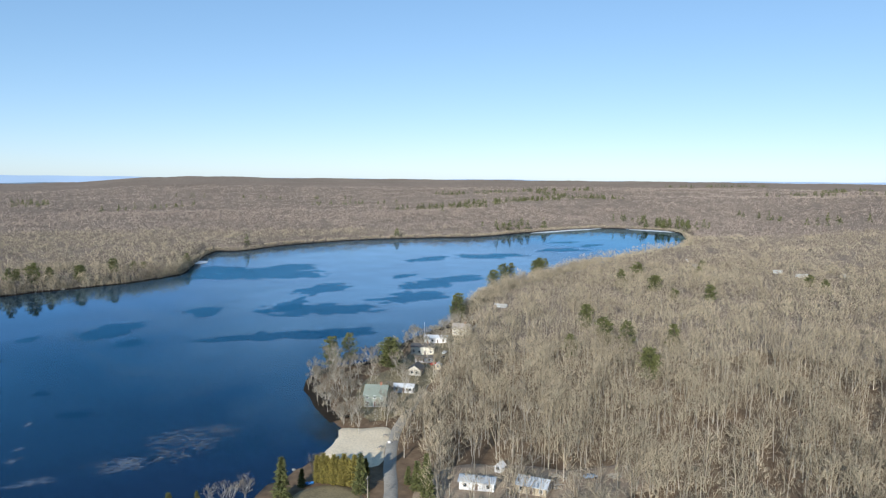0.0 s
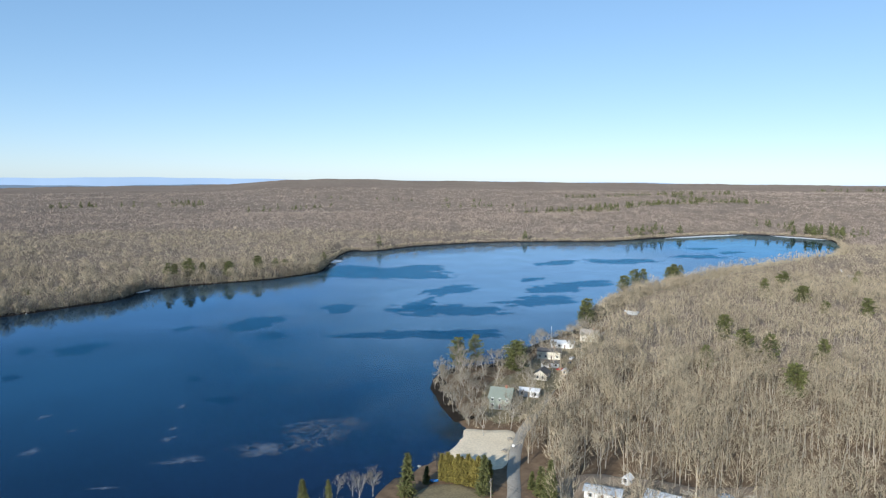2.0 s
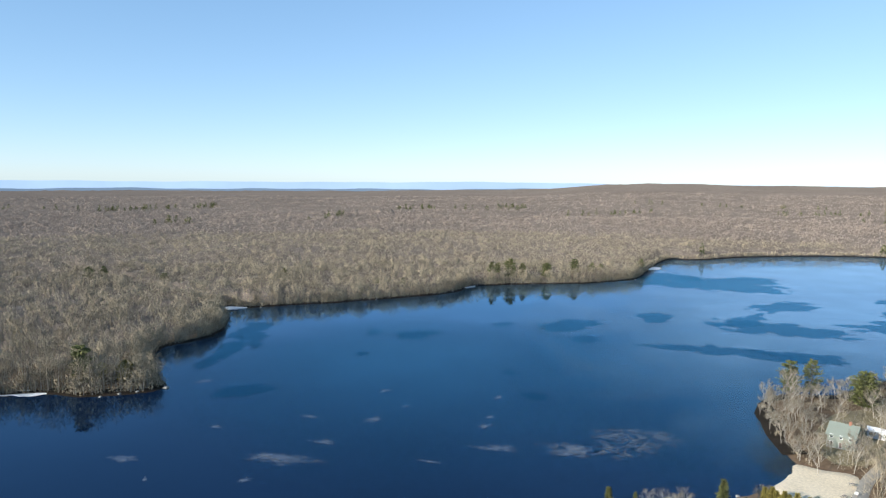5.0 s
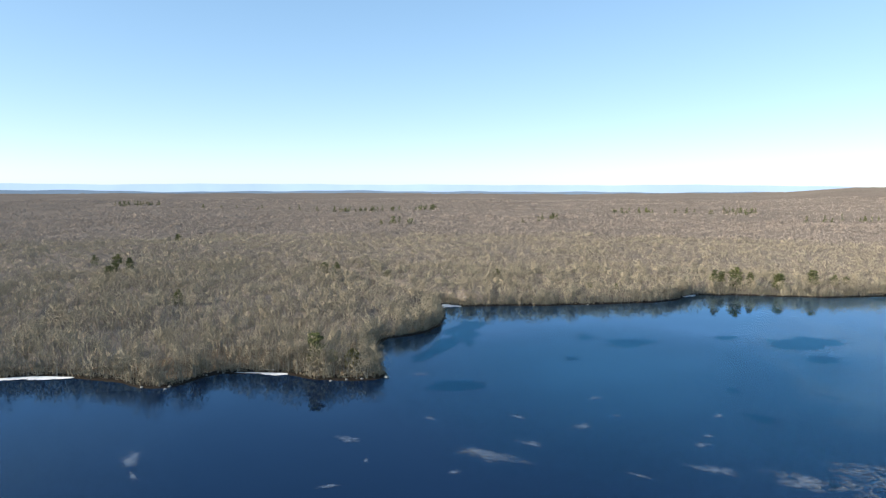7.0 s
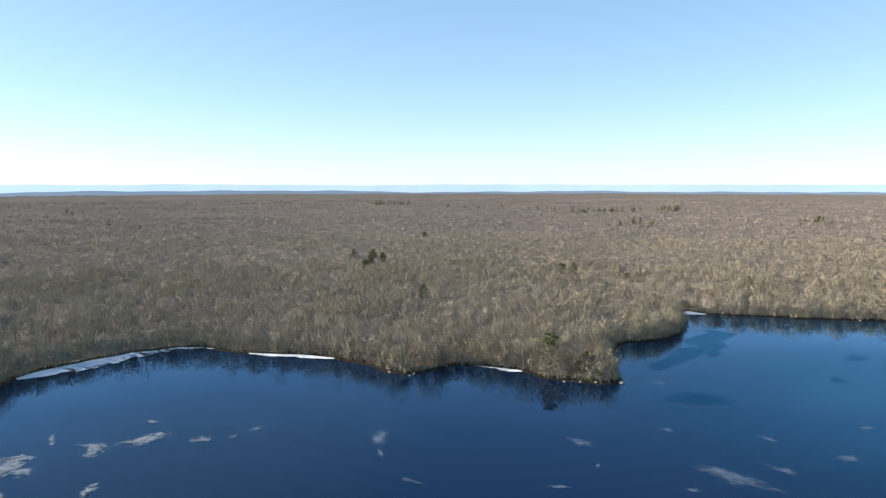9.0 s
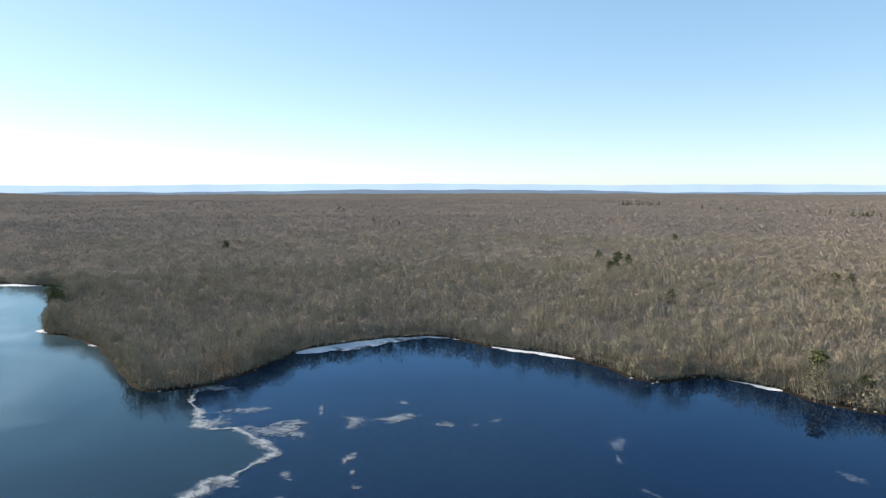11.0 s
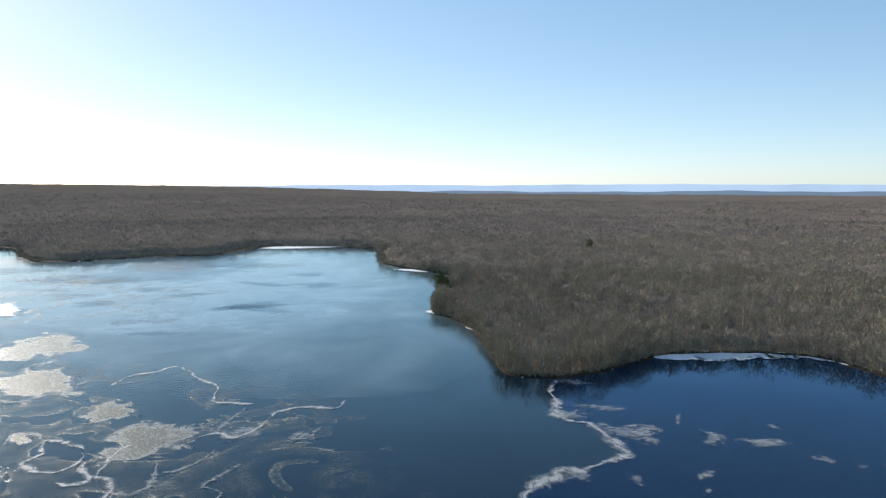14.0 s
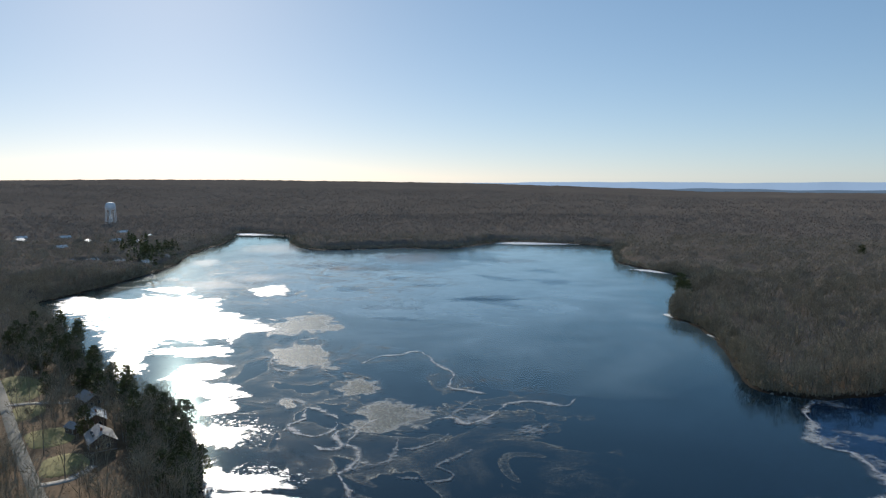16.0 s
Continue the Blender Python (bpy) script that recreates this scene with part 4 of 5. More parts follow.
def stand(x, y, rnd, scale=1.0, sink=0.15, tall=1.0):
    z = float(land(np.array([float(x)]), np.array([float(y)]))[0]) - sink
    return Matrix.LocRotScale((x, y, z), Euler((0, 0, rnd.uniform(0, 6.3))), (scale, scale, scale * tall))


def plant(kinds, places, seed, lo=0.8, hi=1.15):
    """Sets copies of the kinds at the places; the first of each kind is moved, not copied."""
    rnd, used = random.Random(seed), set()
    for i, (x, y, *s) in enumerate(places):
        ob = kinds[i % len(kinds)]
        k = (s[0] if s else 1.0) * rnd.uniform(lo, hi)
        m = stand(x, y, rnd, k)
        if ob.name not in used:
            ob.matrix_basis = m
            used.add(ob.name)
        else:
            copy_thing(ob, m)


PINES = [conifer("pine_tree", 31, 15.5, 4.8, 3, "broad olive-green pine rising from bare woods", "pines"),
         conifer("pine_tree", 32, 18, 4.0, 1, "tall dark green pine with open layered boughs", "pines"),
         conifer("pine_tree", 33, 13.5, 4.6, 3, "broad olive-green pine rising from bare woods", "pines"),
         conifer("pine_tree", 35, 16, 4.3, 3, "broad olive-green pine rising from bare woods", "pines"),
         conifer("pine_tree", 34, 20, 4.6, 1, "tall dark green pine with open layered boughs", "pines")]
PINE_PLACES = [(94, 391, 1.1), (127, 371), (100, 323, 1.1), (94, 438), (103, 375, 0.85), (180, 628), (153, 581), (176, 564, 1.1), (200, 509, 0.9), (70, 364, 0.7), (176, 517, 0.8),
               (12, 473), (-24, 348, 0.9), (-55, 356, 0.85), (-46, 359, 0.95), (50, 615), (69, 658), (103, 708), (14, 478), (46, 600), (60, 640), (110, 716), (98, 700),
               (105, 722), (296, 530, 0.9), (300, 560, 0.8), (240, 640, 0.8), (262, 690, 0.8)]
PINES_WEST = [(-327, 165, 1.05), (-797, 150, 0.9), (-783, 169), (-715, 165), (-699, 143), (-730, 155), (-523, 153, 0.75), (-620, 323, 0.8), (-613, 333, 0.8), (-561, 359, 0.75),
              (-1033, 305, 0.9), (-489, 434, 0.8), (-521, -315), (-512, -303), (-516, -309), (-900, -311, 1.1), (-353, 575, 1.0), (-344, 594, 1.05), (-334, 601, 1.0), (-317, 619, 1.1),
              (-301, 648, 1.0), (-289, 664, 0.8), (-286, 680, 0.7), (-390, 484, 0.6), (-410, 472, 0.6), (-362, 600, 0.8), (-262, 730, 0.8)]
PINES_SOUTH = [(x, y, *k) for x, y, *k in [(-86, -343, 1.0), (-90, -279, 1.0), (-99, -459), (-84, -308), (-78, -328), (-85, -250, 0.9), (-85, -266), (-79, -238, 0.9), (-85, -413),
               (-78, -405), (-71, -212, 0.8), (-82, -290), (-90, -385), (-84, -365), (-92, -430), (-74, -262, 0.8), (-80, -350), (-95, -480), (-98, -500),
               (-88, -322), (-91, -300), (-87, -372), (-84, -225, 0.8), (-77, -275, 0.9),
               (-85, -418), (-66, -403, 0.9), (-87, -313), (-88, -287), (-82, -234, 0.9), (-70, -220, 0.8), (-90, -350), (-90, -383), (-84, -455), (-100, -461), (-83, -497), (-72, -246, 0.8), (-95, -268), (-76, -440), (-70, -425, 0.9)]]
plant(PINES, PINE_PLACES + PINES_WEST, 41, 0.95, 1.2)
rnd = random.Random(12)
grove = np.array([(rnd.uniform(-96, -58), rnd.choice((rnd.uniform(-300, -205), rnd.uniform(-490, -335)))) for _ in range(90)])
grove = grove[(shore_distance(grove[:, 0], grove[:, 1]) > 3) & ~open_ground(grove[:, 0], grove[:, 1])][:34]
PINES_SOUTH += [(gx, gy, 0.85) for gx, gy in grove]
for k, (px, py, *size) in enumerate(PINES_SOUTH):
    copy_thing(PINES[(1, 4)[k % 2]], stand(px, py, random.Random(k), 0.85 * (size[0] if size else 1.0) * (0.9 + 0.05 * (k % 5))))

SPRUCES = [conifer("spruce_tree", 51, 14, 3.0, 0, "full green spruce beside the road", "spruces"),
           conifer("spruce_tree", 52, 11, 2.6, 0, "full green spruce beside the road", "spruces")]
plant(SPRUCES, [(-47, 205), (-6, 211), (-3, 207, 0.9), (-79, 199, 0.8), (-23.5, 209, 0.95), (-9, 216, 0.7), (-70, 198, 0.6), (-43, 216, 0.6), (-72, 203, 0.55), (-2, 200, 0.8)], 42)

HEDGE = [conifer("hedge_cedar", 61, 9.6, 1.3, 2, "yellow-green arborvitae clipped into a tall hedge", "hedge"),
         conifer("hedge_cedar", 62, 9.0, 1.25, 2, "yellow-green arborvitae clipped into a tall hedge", "hedge"),
         conifer("hedge_cedar", 63, 10.0, 1.35, 2, "yellow-green arborvitae clipped into a tall hedge", "hedge")]
plant(HEDGE, [(-38.5 + 1.15 * i, 218.5 - 0.42 * i + 0.25 * math.sin(i * 2.3)) for i in range(15)], 43, 0.95, 1.06)

# shrubs on the western point
SHRUBS = [conifer("evergreen_shrub", 65, 7.0, 3.0, 2, "loose yellow-green evergreen shrub on the point", "shrubs on the point"),
          conifer("evergreen_shrub", 66, 6.0, 2.6, 2, "loose yellow-green evergreen shrub on the point", "shrubs on the point")]
plant(SHRUBS, [(-323, 184, 1.5), (-330, 190, 1.3), (-319, 181, 1.1), (-334, 178, 1.2)], 45)

# far pines, seen as dark specks above the bare woods
rng = np.random.default_rng(71)
lines = [((-2485, 529), (-2387, 661), 26), ((-1730, 944), (-1672, 1241), 34), ((-1191, 739), (-1162, 814), 9), ((-1266, 1584), (-1207, 1639), 12),
         ((-2200, 700), (-1750, 930), 9), ((-1078, 1000), (-1078, 1162), 9), ((-1159, 1919), (-991, 1833), 16), ((-740, 1551), (-640, 1923), 14),
         ((-421, 1905), (-126, 2073), 14), ((-20, 1558), (108, 1837), 14), ((346, 2642), (507, 1952), 60), ((120, 1850), (420, 2350), 30), ((344, 1330), (440, 1300), 26),
         ((425, 1300), (450, 1200), 30), ((935, 2029), (1192, 2107), 26), ((-248, 2281), (-900, 2300), 14), ((-1783, 1264), (-1752, 1313), 12), ((-1313, 1641), (-957, 1730), 14),
         ((-1200, -100), (-2200, -400), 5), ((611, 1450), (633, 1027), 14), ((-283, 905), (60, 1150), 12), ((-230, -800), (-330, -960), 34), ((-260, -900), (-300, -1040), 20),
         ((-104, 1697), (117, 1732), 40), ((8, 2659), (618, 2812), 110), ((60, 1900), (380, 2116), 70), ((1085, 3348), (1593, 3397), 50), ((965, 1641), (1030, 1500), 8), ((92, 1217), (188, 1267), 16),
         ((353, 1442), (447, 1323), 18), ((1250, 2300), (1822, 2965), 40)]
pts = np.concatenate([np.array(a) + (np.array(b) - np.array(a)) * rng.uniform(0, 1, (n, 1)) + rng.normal(0, 14, (n, 2)) for a, b, n in lines])
pts = pts[shore_distance(pts[:, 0], pts[:, 1]) > 3]
feet = np.c_[pts, land(pts[:, 0], pts[:, 1])]
n = len(feet)
high, count = rng.uniform(16, 25, n), 56
foot, h = np.repeat(feet, count, 0), np.repeat(high, count)
u, a = rng.uniform(0.25, 1, len(foot)), rng.uniform(0, 2 * np.pi, len(foot))
r = (1.05 - u) * 8.5 * rng.uniform(0.3, 1, len(foot)) + 0.3
root = foot + np.c_[np.cos(a) * r * 0.4, np.sin(a) * r * 0.4, u * h]
v, f = blades(rng, root, foot + np.c_[np.cos(a) * r * 1.3, np.sin(a) * r * 1.3, u * h + rng.normal(0, 0.8, len(foot))], 2.4)
tagged(mesh_object("distant_pines", v, f, [M_PINE]), "scattered dark pines among far bare woods", "forest", kind="stuff")

# bare trees round the village, the sand lot and the road
BARE = [bare_tree(80 + i, 22 + 1.5 * (i % 4), 0.6 + 0.1 * (i % 3), "tall leafless tree with a pale grey trunk") for i in range(7)]
rnd = random.Random(9)
places = [(-30, 262, 0.5), (-58, 205, 0.42), (-64, 203, 0.45), (-61, 200, 0.5), (-41, 224, 0.5), (-70, 204, 0.36), (-20, 270, 0.8), (-14, 275, 0.8), (-31, 277, 0.8),
          (4, 224), (1, 228), (-2, 232), (6, 233), (12, 231), (26, 222), (32, 226), (44, 214), (62, 222),
          (-29, 286, 0.7), (-22, 285, 0.75), (-33, 284, 0.6), (-12, 268, 0.8), (-11, 280, 0.85), (-9, 292, 0.8), (-20, 277, 0.6), (-6, 302, 0.8), (-12, 298, 0.6), (-18, 303, 0.5)]
spots = np.array([(rnd.uniform(-64, 90), rnd.uniform(240, 470)) for _ in range(1500)] + [(rnd.uniform(-98, -28), rnd.uniform(-420, -200)) for _ in range(260)])
d = shore_distance(spots[:, 0], spots[:, 1])
x, y = spots[:, 0], spots[:, 1]
yard = np.zeros(len(x), bool)
YARDS = ((-26, 288, 6), (-28, 250, 11), (-24, 262, 9), (-15, 311, 5.5), (-10, 340, 5.5), (-6, 364, 6), (-6, 380, 8), (0, 409, 8), (15, 429, 7), (0, 372, 4), (4, 381, 4))
for hx, hy, r in YARDS:
    yard |= np.hypot(x - hx, y - hy) < r
west = (y > 0) & (x < road_x(y) - 3)
woods_edge = (y > 0) & (x > road_x(y) + 4) & (x < road_x(y) + 50) & (rng.uniform(0, 1, len(x)) < 0.2)
south = (y < 0) & (x < -45) & ~open_ground(x, y)
ok = (d > 1.5) & ~yard & (west & (rng.uniform(0, 1, len(x)) < np.where(x < -32, 1.0, 0.6)) | woods_edge & ~open_ground(x, y) | south)
k = np.nonzero((SHORE[:, 1] > 276) & (SHORE[:, 1] < 440) & (SHORE[:, 0] < 40) & (SHORE[:, 0] > -70))[0]
rim = [(SHORE[i, 0] + rnd.uniform(1.5, 5), SHORE[i, 1] + rnd.uniform(-2, 2), 0.85) for i in k]
lots = [(rnd.uniform(-36, 6), rnd.uniform(276, 425), rnd.uniform(0.35, 0.7)) for _ in range(260)]
lots = [p for p in lots if p[0] < road_x(p[1]) - 2.5 and all(math.hypot(p[0] - hx, p[1] - hy) > r * 0.92 for hx, hy, r in YARDS)]
keep = shore_distance(np.array([p[0] for p in lots]), np.array([p[1] for p in lots])) > 2
places += [p for p, k in zip(lots, keep) if k][:46]
places += rim[:34] + [tuple(p) for p in spots[ok & (y > 0)][:205]] + [tuple(p) for p in spots[ok & (y < 0)][:35]]
plant(BARE, places + [(-318, 192, 0.5), (-316, 189, 0.42)], 44, 0.72, 1.0)


# low bare bushes and dead growth between the village houses and round the cottages
rng = np.random.default_rng(88)
p = np.r_[np.c_[rng.uniform(-62, 14, 2600), rng.uniform(268, 440, 2600)], np.c_[rng.uniform(2, 70, 500), rng.uniform(198, 236, 500)]]
free = (shore_distance(p[:, 0], p[:, 1]) > 1) & ((p[:, 0] < road_x(p[:, 1]) - 3) | (p[:, 1] < 240) & (p[:, 0] > 3))
for hx, hy, r in YARDS + ((13, 213, 8), (30, 210, 7), (21, 225, 2.5)):
    free &= np.hypot(p[:, 0] - hx, p[:, 1] - hy) > r * 0.85
p = p[free & ((p[:, 0] > -42) | (p[:, 1] < 240) | (rng.uniform(0, 1, len(p)) < 0.25))][:330]
feet = np.c_[p, land(p[:, 0], p[:, 1]) - 0.1]
h = rng.uniform(1.2, 4.2, len(feet))
v, f, slot, facing = joined([(*q, 0) for q in crowns(rng, feet, h, h * 0.7, 3, 26, 0.10, 0.7, 0.3)])
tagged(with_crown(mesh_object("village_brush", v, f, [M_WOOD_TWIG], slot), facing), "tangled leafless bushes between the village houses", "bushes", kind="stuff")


# ---- sheets of ground: sand, road, grass ----
def land_at(x, y):
    return float(land(np.array([float(x)]), np.array([float(y)]))[0])


def ground_sheet(name, points, mat, lift, label, category):
    """A low mound of another ground, laid on the land inside a smooth outline."""
    p = spline(points, 2.5)
    c = p.mean(0)
    n = len(p)
    rings = [c + (p - c) * k for k in (0.25, 0.5, 0.75, 0.97, 1.0)]
    xy = np.concatenate([[c]] + rings)
    z = land(xy[:, 0], xy[:, 1]) + lift
    z[-n:] -= lift + 0.1
    k = np.arange(n)
    k2 = (k + 1) % n
    f = [np.stack([np.zeros(n, int), k + 1, k2 + 1], -1)]
    for r in range(4):
        i, j = 1 + r * n + k, 1 + r * n + k2
        f += [np.stack([i, i + n, j + n], -1), np.stack([i, j + n, j], -1)]
    return tagged(mesh_object(name, np.c_[xy, z], np.concatenate(f), [mat], smooth=True), label, category, kind="structure")


def strip(name, points, wide, mat, lift, label, category):
    """A road or path along a line."""
    line = smooth_line(points, 3.0)
    way = np.gradient(line, axis=0)
    side = np.c_[-way[:, 1], way[:, 0]] / np.hypot(way[:, 0], way[:, 1])[:, None]
    n = len(line)
    rows, zs = [], []
    for k, drop in ((-0.54, -lift - 0.1), (-0.5, 0), (0, 0.05), (0.5, 0), (0.54, -lift - 0.1)):
        q = line + side * wide * k
        rows.append(q)
        zs.append(land(q[:, 0], q[:, 1]) + lift + drop)
    k = np.arange(n - 1)
    f = np.concatenate([np.stack([k + r * n, k + 1 + r * n, k + 1 + (r + 1) * n, k + (r + 1) * n], -1) for r in range(4)])
    return tagged(mesh_object(name, np.c_[np.concatenate(rows), np.concatenate(zs)], f[:, ::-1], [mat], smooth=True), label, category, kind="structure")


M_SAND = surface("pale_sand", (0.68, 0.55, 0.365), (0.82, 0.69, 0.48), 9, 0.95, grain=0.8, relief=0.06)
M_ROAD = surface("worn_asphalt", (0.28, 0.255, 0.21), (0.40, 0.365, 0.305), 6, 0.95, grain=0.5, Specular_IOR_Level=0.1)
M_DRIVE = surface("pale_gravel", (0.36, 0.33, 0.28), (0.52, 0.48, 0.42), 4, 0.95, grain=0.4)
M_LAWN = surface("winter_lawn", (0.17, 0.15, 0.045), (0.34, 0.29, 0.11), 7, 0.95, grain=0.7, relief=0.05)
M_LOT = surface("dead_grass", (0.15, 0.115, 0.06), (0.30, 0.245, 0.13), 6, 0.95, grain=0.7)
M_DIRT = surface("bare_earth", (0.28, 0.19, 0.12), (0.46, 0.36, 0.25), 8, 0.95, grain=0.9)
strip("road", ROAD[:-1], 4.2, M_ROAD, 0.11, "worn grey asphalt road through the village", "road")
ground_sheet("sand_beach", [(-40, 240), (-38, 252), (-40, 264), (-37, 270), (-27, 268), (-18, 268), (-18, 252), (-19, 236), (-23, 230), (-31, 236)], M_SAND, 0.12,
             "pale sand beach and parking lot by the lake", "beach")
ground_sheet("yard_lawn", [(-42, 214), (-30, 215), (-22, 206), (-24, 197), (-40, 197), (-46, 205)], M_LOT, 0.10, "dull brown winter lawn behind the hedge", "lawn")
ground_sheet("lawn_south", [(-43, -256), (-49, -254), (-56, -256), (-58, -264), (-57, -272), (-50, -274), (-44, -272), (-43, -264)], M_LAWN, 0.10, "olive winter lawn beside the road", "lawn")
ground_sheet("lawn_middle", [(-45, -287), (-51, -284), (-58, -286), (-60, -296), (-59, -305), (-52, -307), (-46, -304), (-45, -295)], M_LAWN, 0.10, "olive winter lawn beside the road", "lawn")
ground_sheet("lawn_north", [(-50, -395), (-60, -400), (-65, -380), (-60, -358), (-49, -352)], M_LAWN, 0.10, "olive winter lawn beside the road", "lawn")
ground_sheet("lawn_far", [(-46, -324), (-55, -328), (-58, -338), (-52, -345), (-45, -340)], M_LAWN, 0.10, "olive winter lawn beside the road", "lawn")
ground_sheet("earth_yard", [(-6, 200), (-3, 222), (8, 231), (28, 230), (44, 226), (66, 230), (72, 214), (46, 200), (20, 198)], M_DIRT, 0.22, "bare brown earth round the cottages", "ground")
ground_sheet("village_lots", [(-30, 280), (-20, 276), (-8, 300), (0, 345), (8, 380), (20, 418), (8, 436), (-8, 415), (-16, 380), (-24, 352), (-34, 330), (-36, 300)], M_LOT, 0.2,
             "bare lots with dead grass between the houses", "ground")
ground_sheet("far_beach", [(-186, -856), (-216, -862), (-246, -830), (-266, -812), (-256, -802), (-224, -826), (-190, -842)], M_SAND, 0.12, "strip of sand by distant shore houses", "beach")
strip("driveway_south", [(-40, -250), (-49, -249), (-58, -256)], 3.2, M_DRIVE, 0.13, "short pale gravel driveway", "driveway")
strip("driveway_north", [(-46, -350), (-56, -346), (-68, -338)], 3.2, M_DRIVE, 0.13, "short pale gravel driveway", "driveway")
strip("driveway_lots", [(-8, 305), (-14, 322), (-10, 350), (-2, 372), (4, 395)], 3.0, M_DRIVE, 0.13, "pale gravel lane between the houses", "driveway")


# ---- houses ----
def box(bm, x0, x1, y0, y1, z0, z1):
    v = [bm.verts.new((x, y, z)) for z in (z0, z1) for x, y in ((x0, y0), (x1, y0), (x1, y1), (x0, y1))]
    for f in ((3, 2, 1, 0), (4, 5, 6, 7), (0, 1, 5, 4), (1, 2, 6, 5), (2, 3, 7, 6), (3, 0, 4, 7)):
        bm.faces.new([v[i] for i in f])


def boxed(name, mat, parent, *sizes, label="", bevel=0.0):
    bm = bmesh.new()
    for s in sizes:
        box(bm, *s)
    if bevel:
        bmesh.ops.bevel(bm, geom=bm.edges[:], offset=bevel, segments=1, affect="EDGES")
    return part(name, bm, mat, parent, label)


def paint(name, colour, rough=0.6, size=2.5):
    return surface(name, tuple(c * 0.86 for c in colour), colour, size, rough, grain=0.25)


W_SAGE = paint("sage_siding", (0.25, 0.28, 0.235))
W_WHITE, W_CREAM, W_TAN, W_BROWN = paint("white_siding", (0.80, 0.80, 0.78)), paint("cream_siding", (0.68, 0.64, 0.52)), paint("tan_siding", (0.50, 0.42, 0.30)), paint("brown_siding", (0.16, 0.11, 0.08))
R_GREY, R_PALE, R_GREEN, R_DARK, R_WHITE = (paint("grey_shingles", (0.36, 0.35, 0.34), 0.8), paint("pale_roofing", (0.60, 0.63, 0.64), 0.6), paint("sage_shingles", (0.21, 0.24, 0.20), 0.9),
                                            paint("dark_shingles", (0.10, 0.095, 0.09), 0.9), paint("white_roofing", (0.78, 0.78, 0.76), 0.5))
R_TAN = paint("grey_tan_shingles", (0.40, 0.36, 0.31), 0.8)
M_PANE, _, _ = material("window_glass", 0.06, IOR=1.5, Base_Color=(0.03, 0.04, 0.05, 1))
M_TRIM = paint("white_trim", (0.78, 0.78, 0.76))
M_DOOR = paint("dark_door", (0.14, 0.10, 0.08))
M_BRICK = surface("chimney_brick", (0.22, 0.09, 0.06), (0.36, 0.17, 0.11), 0.8, 0.9)


def house(x, y, turn, long, wide, high, rise, walls, roof, label, chimney=False, storeys=1, name="house", group="", lift=0.0):
    """A gabled house; its ridge runs along its own x axis."""
    h = tagged(new(name), label, "house" if name == "house" else "shed", group)
    hx, hy = long / 2, wide / 2
    bm = bmesh.new()
    prof = [(-hy, 0), (hy, 0), (hy, high), (0, high + rise), (-hy, high)]
    ends = [[bm.verts.new((sx * hx, py, pz)) for py, pz in prof] for sx in (-1, 1)]
    bm.faces.new(ends[0][::-1]), bm.faces.new(ends[1])
    for i in (0, 1, 4):
        j = (i + 1) % 5
        bm.faces.new((ends[0][i], ends[0][j], ends[1][j], ends[1][i]))
    part("wall", bm, walls, h)
    bm = bmesh.new()
    over, thick = 0.45, 0.16
    slope = rise / hy
    sec = [(-hy - over, high - over * slope), (0, high + rise), (hy + over, high - over * slope)]
    ring = [(py, pz + 0.02) for py, pz in sec] + [(py, pz + thick + 0.02) for py, pz in sec[::-1]]
    ends = [[bm.verts.new((sx * (hx + over), py, pz)) for py, pz in ring] for sx in (-1, 1)]
    for i in range(6):
        j = (i + 1) % 6
        bm.faces.new((ends[0][i], ends[0][j], ends[1][j], ends[1][i]))
    for e, flip in ((ends[0], True), (ends[1], False)):
        for q in ((0, 1, 4, 5), (1, 2, 3, 4)):
            bm.faces.new([e[i] for i in (q[::-1] if flip else q)])
    part("roof", bm, roof, h)
    boxed("foundation", R_GREY, h, (-hx + 0.05, hx - 0.05, -hy + 0.05, hy - 0.05, -0.8, 0.05))
    count = max(1, int(long / 3))
    for side in (-1, 1):
        for s in range(storeys):
            for i in range(count):
                wx, wz = -hx + (i + 0.5) * long / count, 1.0 + s * 2.6
                if side == -1 and s == 0 and i == count // 2 and count > 1:
                    d = boxed("door", M_DOOR, h, (wx - 0.45, wx + 0.45, side * hy - 0.06, side * hy + 0.06, 0.1, 2.1))
                    boxed("frame", M_TRIM, d, (wx - 0.55, wx - 0.45, side * hy - 0.08, side * hy + 0.08, 0.1, 2.2),
                          (wx + 0.45, wx + 0.55, side * hy - 0.08, side * hy + 0.08, 0.1, 2.2))
                    continue
                w = boxed("window", M_PANE, h, (wx - 0.5, wx + 0.5, side * hy - 0.04, side * hy + 0.04, wz, wz + 1.15))
                boxed("frame", M_TRIM, w, (wx - 0.62, wx - 0.5, side * hy - 0.07, side * hy + 0.07, wz - 0.1, wz + 1.25), (wx + 0.5, wx + 0.62, side * hy - 0.07, side * hy + 0.07, wz - 0.1, wz + 1.25),
                      (wx - 0.5, wx + 0.5, side * hy - 0.07, side * hy + 0.07, wz + 1.15, wz + 1.25), (wx - 0.5, wx + 0.5, side * hy - 0.07, side * hy + 0.07, wz - 0.1, wz))
    for side in (-1, 1):
        for s in range(storeys):
            for wy in ((-wide / 5, wide / 5) if wide > 5.5 else (0,)):
                wz = 1.0 + s * 2.6
                w = boxed("window", M_PANE, h, (side * hx - 0.04, side * hx + 0.04, wy - 0.5, wy + 0.5, wz, wz + 1.15))
